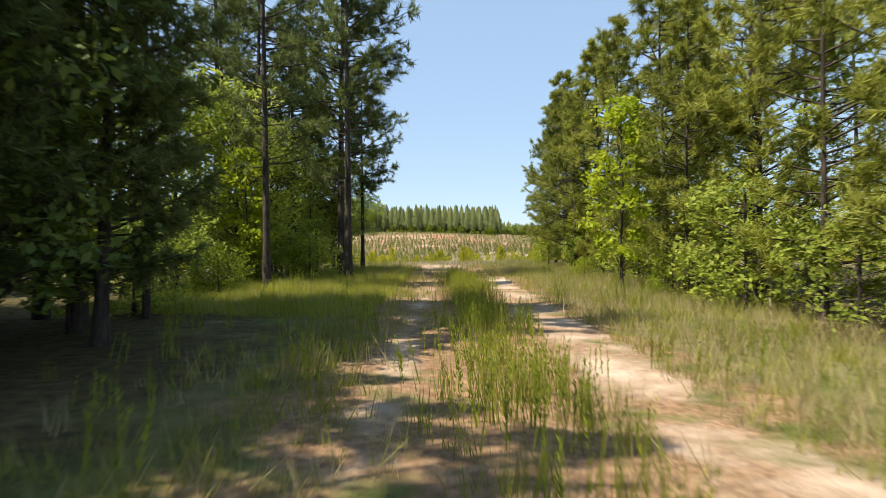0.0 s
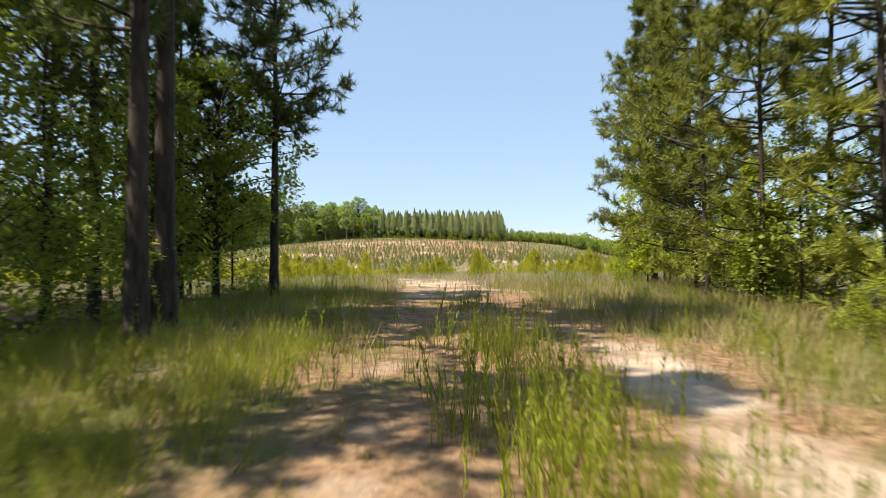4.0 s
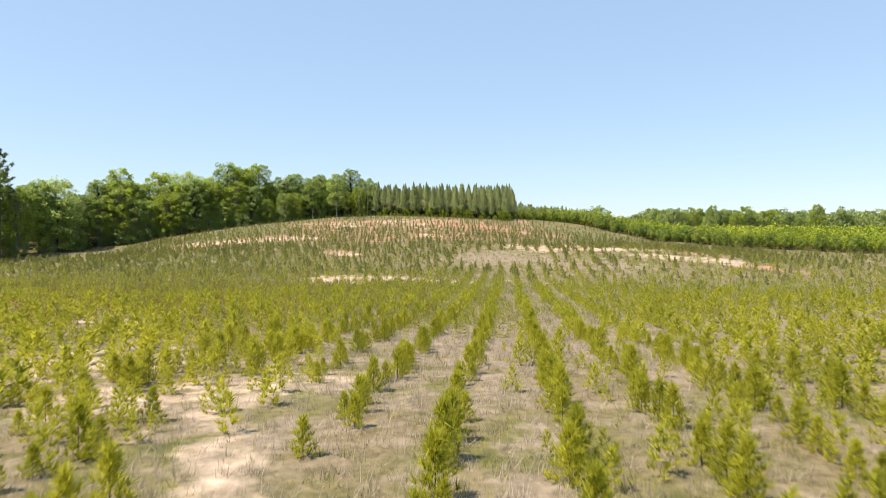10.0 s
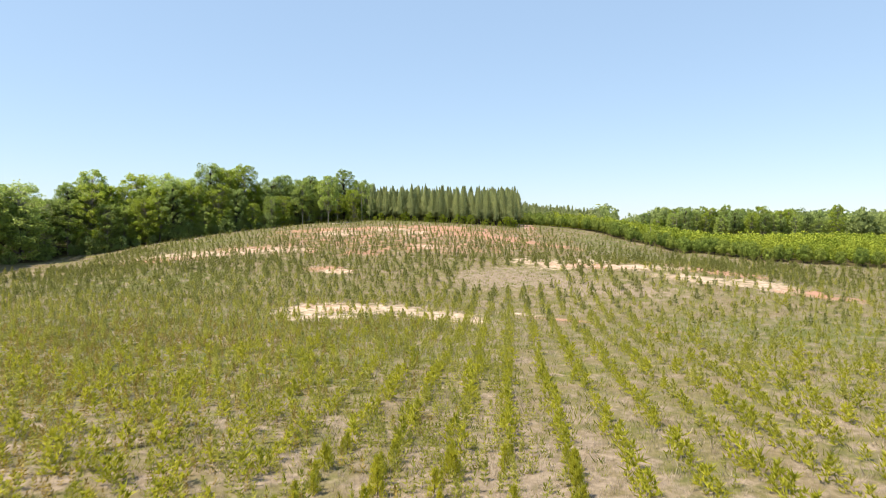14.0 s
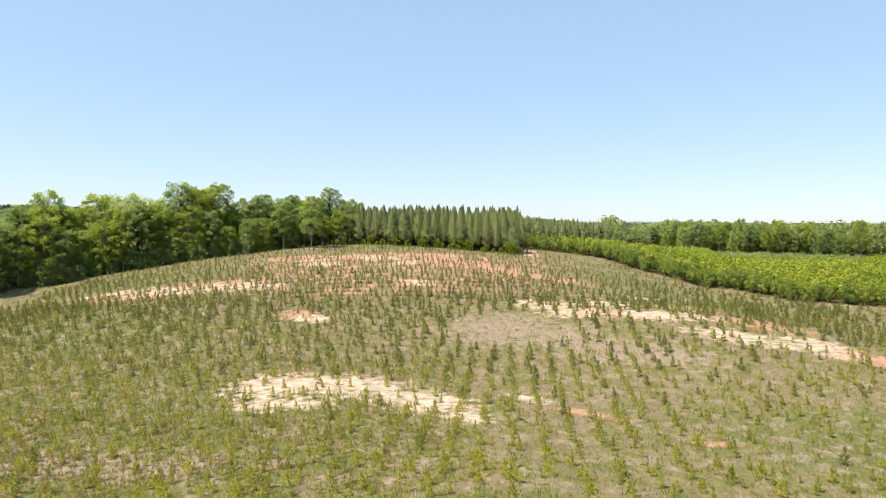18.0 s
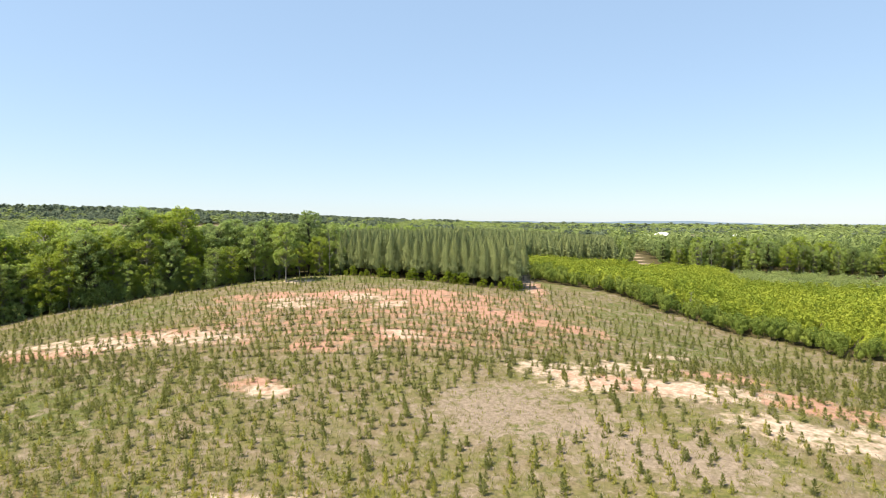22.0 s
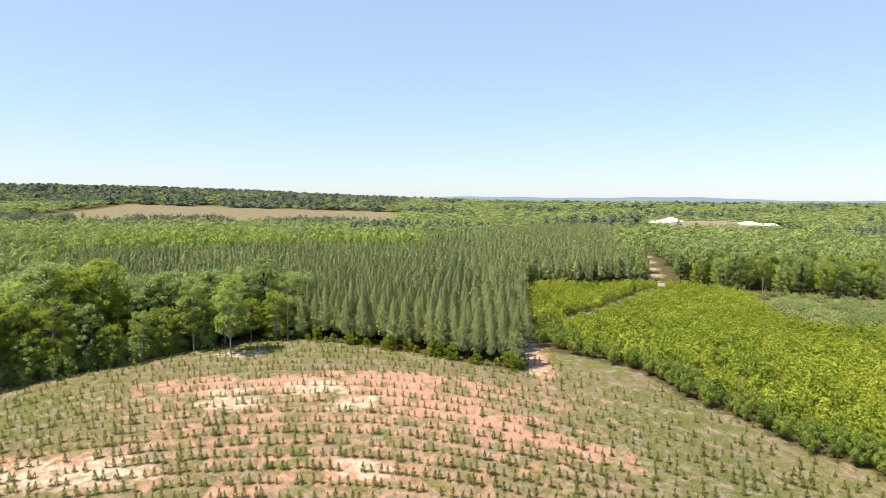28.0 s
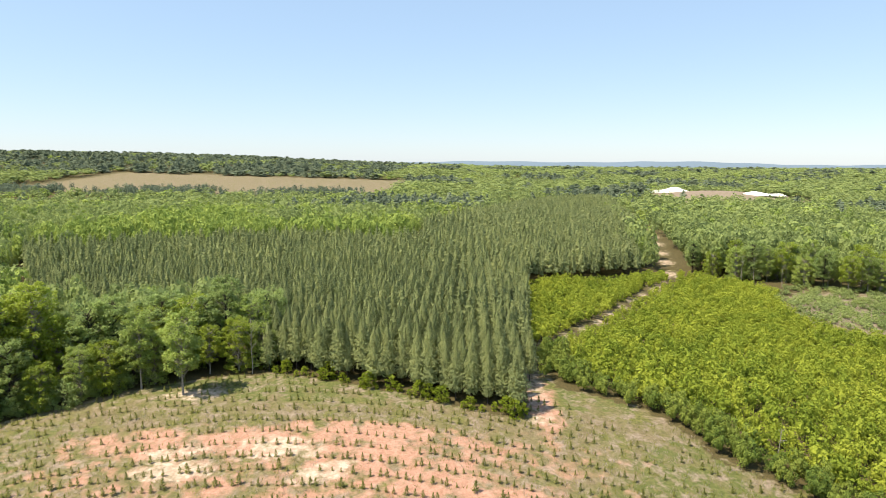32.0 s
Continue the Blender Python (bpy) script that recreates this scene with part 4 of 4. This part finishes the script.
woods("far_pines", "dark pine belt before a pale far field, tinted bluish for haze", least_crowns, pts, 9.5, 13.5, 0.05, M_PINE_HAZED, rng)

# brushy clearing beyond the thicket
pts = np.array([(142 + 34 * rng.normal() * 0.6, 330 + 40 * rng.normal() * 0.6) for _ in range(1500)])
pts = pts[blob(pts[:, 0], pts[:, 1], 142, 330, 34, 40) > 0.2]
woods("brush", "low mixed brush in a clearing beyond the thicket", least_crowns, pts, 2.4, 1.7, 0.0, M_LEAF_FAR, rng, uneven=(0.4, 1.4))

# ---- planted saplings ----
rng = np.random.default_rng(14)
spots = []
for k in range(-50, 40):
    for y in np.arange(22, 186, 1.05):
        x = 1.5 + 2.75 * k + (y - 53) * 0.095 + rng.normal(0, 0.14 + (0.6 if k < -4 else 0.0) + 0.003 * max(0, y - 60))
        yy = y + rng.uniform(-0.4, 0.4)
        if -34 - yy * 0.62 < x < 30 + yy * 0.6 and rng.uniform() < (0.9 if k < 8 else 0.66) - 0.16 * (yy > 100):
            spots.append((x, yy))
for k in range(0, 19):
    for x in np.arange(-85, 78, 1.12) + rng.uniform(0, 1.1):
        y = 187 + 3.1 * k - 0.0045 * (x + 16) ** 2 + rng.normal(0, 0.14)
        if rng.uniform() < (0.93 if x < 30 else 0.6) - (0.25 if k > 13 else 0):
            spots.append((x + rng.uniform(-0.35, 0.35), y))
spots = np.array(spots)
sand, red, dry, green, forest, litter = ground_masks(spots[:, 0], spots[:, 1])
ok = (forest < 0.4) & (np.abs(spots[:, 0] - track_line(spots[:, 1])) > np.where(spots[:, 1] < 46, 1.7, 0))
ok &= (spots[:, 0] - 12) ** 2 / 120 + (spots[:, 1] - 166) ** 2 / 110 > 1
ok &= rng.uniform(size=len(ok)) > 0.35 * (sand > 0.45) + 0.08 * (red > 0.5)
spots = spots[ok]
near = (spots[:, 0] > -12) & (spots[:, 0] < 14) & (spots[:, 1] < 70)
sap = [plant("pine_sapling", "young planted pine with yellow-green upright shoots in the field", "sapling", stem_shape(), None, sapling_shape(s, 30, 15, 0.2, 0.021), M_BARK, M_SAPLING, "saplings in rows", "needles", "stem") for s in (74, 75, 76)]
own = spots[near]
own = own[np.argsort(np.abs(own[:, 0]) + own[:, 1] * 0.3)]
for k, s in enumerate(sap):
    plant_all(s, [(x, y, rng.uniform(0.65, 1.4)) for x, y in own[:300][k::3]], rng)
shapes = [sapling_shape(s, 12, 4, 0.25, 0.062) for s in (71, 72, 73)]


hill_shapes = [hill_sapling_shape(s) for s in (101, 102, 103)]
weed_shapes = [hill_sapling_shape(s, 5, 5) for s in (104, 105, 106)]


def sapling_field(some, low, high, mat, label, shapes, wide=1.2):
    h = rng.uniform(low, high, len(some))
    place = np.stack([some[:, 0], some[:, 1], ground_z(some[:, 0], some[:, 1])], 1)
    v, f = scatter(shapes, place, np.stack([h * wide, h], 1), rng.uniform(0, 6.28, len(h)), rng, 0.05)
    tagged(new("planted_saplings", mesh_of("planted_saplings", v, f, mat)), label, "saplings", kind="stuff")


rest = np.concatenate([spots[~near], own[300:]])
low_ground = rest[:, 1] < 150 + rng.normal(0, 18, len(rest))
far_off = rest[:, 1] > 96 + rng.normal(0, 16, len(rest))
sapling_field(rest[low_ground & ~far_off], 0.65, 1.35, M_SAPLING, "rows of yellow-green young pines on the lower field", shapes, 1.5)
sapling_field(rest[low_ground & far_off], 0.7, 1.4, M_SAPLING_MID, "rows of olive-green young pines towards the hill", hill_shapes)
crest = rest[:, 1] > 206 + rng.normal(0, 5, len(rest))
sapling_field(rest[~low_ground & ~crest], 0.9, 1.7, M_SAPLING_HILL, "contour rows of darker young pines on the hill", hill_shapes, 1.35)
sapling_field(rest[~low_ground & crest], 0.65, 1.25, M_SAPLING_HILL, "rows of smaller young pines on the hill's bare crest", hill_shapes)


# ---- grass and weeds ----
def tuft_shape(seed, n, spread, width, lean=0.35):
    rng = np.random.default_rng(seed)
    b = rng.normal(0, spread, (n, 3)) * [1, 1, 0]
    t = b + np.stack([rng.normal(0, lean, n), rng.normal(0, lean, n), rng.uniform(0.55, 1.0, n)], 1)
    return blades(b, t, width, rng)


def grass(name, label, shapes, xy, low, high, wide, mat):
    h = rng.uniform(low, high, len(xy))
    place = np.stack([xy[:, 0], xy[:, 1], ground_z(xy[:, 0], xy[:, 1]) - 0.01], 1)
    v, f = scatter(shapes, place, np.stack([h * wide, h], 1), rng.uniform(0, 6.28, len(h)), rng, 0.1)
    tagged(new(name, mesh_of(name, v, f, mat)), label, "grass", kind="stuff")


rng = np.random.default_rng(15)
tufts = [tuft_shape(s, 9, 0.22, 0.035) for s in (81, 82, 83)]
upright = [tuft_shape(s, 14, 0.16, 0.022, 0.13) for s in (84, 85, 86)]


def strew(n, x0, x1, y0, y1):
    return np.stack([rng.uniform(x0, x1, n), rng.uniform(y0, y1, n)], 1)


def bare(p):
    s = ground_masks(p[:, 0], p[:, 1])
    return s[0] > 0.4, s[1] > 0.45, s[4]


p = strew(26000, -7.5, 8.5, -28, 16)
sandy, reddish, wood = bare(p)
tx = p[:, 0] - track_line(p[:, 1])
p = p[~sandy & (wood < 0.6) & (rng.uniform(size=len(p)) < np.clip((np.abs(tx) - 0.9) / 1.6, 0.08, 1))]
p = p[~((p[:, 0] < -2.0) & (p[:, 1] < -11.5)) | (rng.uniform(size=len(p)) < 0.16)]
half = rng.uniform(size=len(p)) < np.where(p[:, 0] < 0, 0.72, 0.42)
grass("grass", "sunlit yellow-green grass beside the track", tufts, p[half], 0.15, 0.42, 0.8, M_GRASS)
grass("dry_grass", "pale straw-coloured grass beside the track", tufts, p[~half], 0.15, 0.45, 0.8, M_STRAW)
p = strew(5200, -7.5, -1.4, -12, 1)
p = p[np.sin(p[:, 0] * 1.7) * np.sin(p[:, 1] * 1.1) + rng.normal(0, 0.5, len(p)) > -0.6]
grass("grass", "thick lime-green grass on the sunny verge", tufts, p, 0.16, 0.42, 0.8, M_LIME)
p = strew(1500, -0.6, 0.6, -28, 13)
p[:, 0] = track_line(p[:, 1]) + rng.normal(0, 0.36, len(p))
p = p[(np.sin(p[:, 1] * 1.3) + rng.normal(0, 0.6, len(p)) > -0.7) & ((p[:, 1] < 1) | (np.abs(p[:, 1] - 5.4) < 0.9) & (rng.uniform(size=len(p)) < 0.3))]
grass("median_grass", "tall upright grass in the middle of the track", upright, p[::2], 0.3, 0.65, 0.75, M_GRASS)


def stalk_shape(seed, stalks=4, leaves_each=16):
    """Leafy upright weed stalks, one unit high."""
    rng = np.random.default_rng(seed)
    base, tips = [], []
    for k in range(stalks):
        b = np.array([*rng.normal(0, 0.16, 2), 0])
        top = b + [*rng.normal(0, 0.09, 2), rng.uniform(0.6, 1.0)]
        base.append(b); tips.append(top)
        for j in range(leaves_each):
            q = rng.uniform(0.15, 1)
            a = j * 2.4
            c = b + (top - b) * q
            base.append(c); tips.append(c + np.array([math.cos(a) * 0.06, math.sin(a) * 0.06, 0.1]) * rng.uniform(0.7, 1.2) * (1.25 - 0.5 * q))
    return blades(np.array(base), np.array(tips), 0.026, rng)


stalks = [stalk_shape(s) for s in (111, 112, 113)]
grass("weed_stalks", "bright green leafy weed stalks in the middle of the track", stalks, p[1::2], 0.3, 0.62, 1.0, M_WEED)
p = strew(900, -5, 6, -28, 20)
grass("median_grass", "scattered tall green grass stalks", upright, p[np.abs(p[:, 0] - track_line(p[:, 1])) > 1.9][::2], 0.3, 0.65, 0.8, M_GRASS)
grass("weed_stalks", "scattered leafy green weed stalks beside the track", stalks, p[np.abs(p[:, 0] - track_line(p[:, 1])) > 1.7][1::2], 0.35, 0.7, 1.0, M_WEED)
p = strew(48000, -34, 38, 12, 84)
sandy, reddish, wood = bare(p)
p = p[(~sandy | (rng.uniform(size=len(p)) < np.where(p[:, 1] > 22, 0.3, 0.18))) & (wood < 0.5) & (rng.uniform(size=len(p)) < np.clip(1.25 - np.abs(p[:, 0]) / 60 - p[:, 1] / 140, 0.15, 1)) & (rng.uniform(size=len(p)) > 0.7 * reddish)]
green_here = rng.uniform(size=len(p)) < np.where(p[:, 1] < 30, 0.5, 0.3) + 0.15 * np.sin(p[:, 0] * 0.3) * np.sin(p[:, 1] * 0.21)
grass("grass", "low green grass between the planted rows", tufts, p[green_here], 0.15, 0.4, 1.0, M_GRASS)
grass("dry_grass", "greyish dry grass between the planted rows", tufts, p[~green_here], 0.2, 0.5, 1.0, M_DRY)
p = strew(56000, -100, 100, 66, 232)
sandy, reddish, wood = bare(p)
p = p[~sandy & (wood < 0.5) & (rng.uniform(size=len(p)) > 0.8 * reddish)]
half = rng.uniform(size=len(p)) < np.where(p[:, 1] > 185, 0.4, 0.6)
coarse = [tuft_shape(s, 6, 0.3, 0.09) for s in (87, 88)]
grass("grass", "patchy green weeds on the lower field", coarse, p[half], 0.25, 0.6, 1.2, M_GRASS)
grass("dry_grass", "patchy dry weeds on the lower field", coarse, p[~half], 0.25, 0.55, 1.2, M_DRY)


# ---- single things ----
def snag(seed, height, thick):
    """A dead standing tree: bare trunk and a few broken limbs."""
    rng = np.random.default_rng(seed)
    zs = np.linspace(0, height, 8)
    axis = np.stack([np.cumsum(rng.normal(0, 0.05, 8)), np.cumsum(rng.normal(0, 0.05, 8)), zs], 1)
    limbs = []
    for k in range(11):
        h = rng.uniform(0.4, 0.95)
        o = np.array([np.interp(h * height, zs, axis[:, j]) for j in range(3)])
        a, r = rng.uniform(0, 6.28), height * rng.uniform(0.06, 0.17)
        d = np.array([math.cos(a), math.sin(a), rng.uniform(0.5, 1.4)])
        limbs.append(tube([o, o + d * r * 0.5, o + d * r + rng.normal(0, 0.1, 3)], np.array([0.45, 0.28, 0.08]) * thick, 4))
    return tube(axis, np.linspace(thick, 0.2 * thick, 8), 7), limbs


def dead_tree(name, label, category, seed, height, thick, x, y):
    t = thing(name, label, category)
    trunk, limbs = snag(seed, height, thick)
    part("trunk", mesh_of(name + "_trunk", *trunk, M_BARK_PALE, smooth=True), t)
    for limb in limbs:
        part("branch", mesh_of("branch", *limb, M_BARK_PALE, smooth=True), t)
    t.matrix_basis = at_ground(x, y)


for k, (x, y, h) in enumerate(((118, 377, 12), (124, 380, 11), (131, 372, 8), (-76, 227, 13), (-92, 224, 13), (58, 226, 4.5), (-26, 244.5, 10))):
    dead_tree("dead_tree", "pale grey dead tree with bare broken limbs", "tree", 90 + k, h, 0.11, x, y)
dead_tree("dead_stick", "pale dead sapling stem with bare twigs in the grass", "dead branch", 99, 1.1, 0.016, 4.0, 17.0)
dead_tree("dead_stick", "fallen pale branch in dry weeds beside the wood", "dead branch", 100, 1.3, 0.02, 6.3, -11.8)

rng = np.random.default_rng(16)
old_pine = tall_pine(9, 26, 3.0, 0.62, limbs=26, twigs=7, needles=16, needle=0.6, thick=0.24, needle_w=0.13)
plant_all(plant("old_pine", "tall lone pine with a sparse high crown above the wood's edge", "tree", *old_pine, M_BARK, M_PINE, "", split=True), [(-100, 170, 1.0)], rng)


def clay_pile(label, x, y, length, width, height, turn, seed):
    """A heap of white clay with a ragged top."""
    rng = np.random.default_rng(seed)
    nu, nv = 40, 14
    u, w = np.meshgrid(np.linspace(-1, 1, nu), np.linspace(-1, 1, nv))
    h = np.clip(1 - np.abs(u) ** 4, 0, 1) * np.clip(1 - np.abs(w) ** 2.2, 0, 1) * (0.75 + 0.25 * np.sin(u * 5 + seed)) + rng.normal(0, 0.03, u.shape) * (1 - np.abs(w))
    v = np.stack([u * length / 2, w * width / 2, h * height - 0.5], 2).reshape(-1, 3)
    i = (np.arange(nv - 1)[:, None] * nu + np.arange(nu - 1)).reshape(-1, 1)
    ob = tagged(new("clay_heap", mesh_of("clay_heap", v, i + np.array([0, 1, nu + 1, nu]), M_CLAY, smooth=True)), label, "heap")
    ob.matrix_basis = at_ground(x, y, radians(turn))


M_CLAY, cn, cl, cb = mat_nodes("white_clay")
cr = ramp(cn, [(0.3, (0.62, 0.60, 0.55)), (0.7, (0.80, 0.79, 0.75))])
cz = node(cn, "ShaderNodeTexNoise", Scale=0.3, Detail=5.0)
cl.new(cz.outputs["Fac"], cr.inputs[0]); cl.new(cr.outputs[0], cb.inputs["Base Color"])
cb.inputs["Roughness"].default_value = 0.95
clay_pile("long white clay heap in a far clearing", 320, 1064, 56, 24, 8, -28, 1)
clay_pile("low white clay heap at the far clearing's end", 405, 980, 58, 20, 5, -34, 3)

# far ridge beyond the woods, its blue colour standing in for distance haze
M_RIDGE_HAZED, rn, rl, rb = mat_nodes("far_ridge_painted_haze")
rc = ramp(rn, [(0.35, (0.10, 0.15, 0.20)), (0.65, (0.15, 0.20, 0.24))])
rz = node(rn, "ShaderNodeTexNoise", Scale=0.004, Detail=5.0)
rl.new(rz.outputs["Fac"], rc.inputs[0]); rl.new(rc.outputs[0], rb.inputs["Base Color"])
rb.inputs["Roughness"].default_value = 1.0
xs = np.linspace(-4500, 4500, 240)
top = 66 + 9 * np.sin(xs / 700) + 5 * np.sin(xs / 230 + 1) + 2 * np.sin(xs / 61)
prof = [(3950, -40), (4250, 0.75), (4500, 1.0), (4800, 0.3)]
v = np.concatenate([np.stack([xs, np.full_like(xs, yy), np.full_like(xs, zz) if zz < 0 else top * zz], 1) for yy, zz in prof])
i = (np.arange(3)[:, None] * 240 + np.arange(239)).reshape(-1, 1)
tagged(new("backdrop", mesh_of("backdrop", v, i + np.array([0, 1, 241, 240]), M_RIDGE_HAZED, smooth=True)), "wooded ridge on the far horizon, painted blue-grey for haze", "ridge", kind="structure")

# ---- weeds on the left of the field ----
rng = np.random.default_rng(17)
p = np.concatenate([strew(5200, -75, 4, 58, 150), strew(2600, -50, 6, 62, 125), strew(2000, -60, 70, 64, 185), strew(140, 11, 18, 157, 163)])
sandy, reddish, wood = bare(p)
p = p[~sandy & (wood < 0.4) & ((p[:, 0] - 12) ** 2 / 110 + (p[:, 1] - 166) ** 2 / 100 > 1)]
rusty = rng.uniform(size=len(p)) < np.clip((2 - p[:, 0]) / 35, 0, 0.75) * np.clip((150 - p[:, 1]) / 30, 0, 1)
sapling_field(p[~rusty], 0.4, 1.0, M_SAPLING_MID, "scattered olive weeds and seedlings over the field", weed_shapes)
sapling_field(p[rusty], 0.4, 0.9, M_RUST, "rust-tinged weeds over the lower field", weed_shapes)
p = np.concatenate([strew(420, 2, 34, 24, 62), strew(360, -36, -7, 28, 62)])
sandy, reddish, wood = bare(p)
p = np.concatenate([p[~sandy & (wood < 0.4)], strew(170, -19, -4.5, 37, 57)])
sapling_field(p, 0.4, 1.15, M_SAPLING, "self-sown yellow-green seedlings between the planted rows", [sapling_shape(s, 14, 8, 0.22, 0.032) for s in (121, 122, 123)])
p = strew(4200, -80, 2, 104, 184)
sandy, reddish, wood = bare(p)
p = p[~sandy & (wood < 0.4) & (rng.uniform(size=len(p)) < np.clip((10 - p[:, 0]) / 45, 0, 1))]
sapling_field(p, 0.4, 1.0, M_SAPLING_HILL, "dull green weeds and brush over the field's lower slope", weed_shapes)
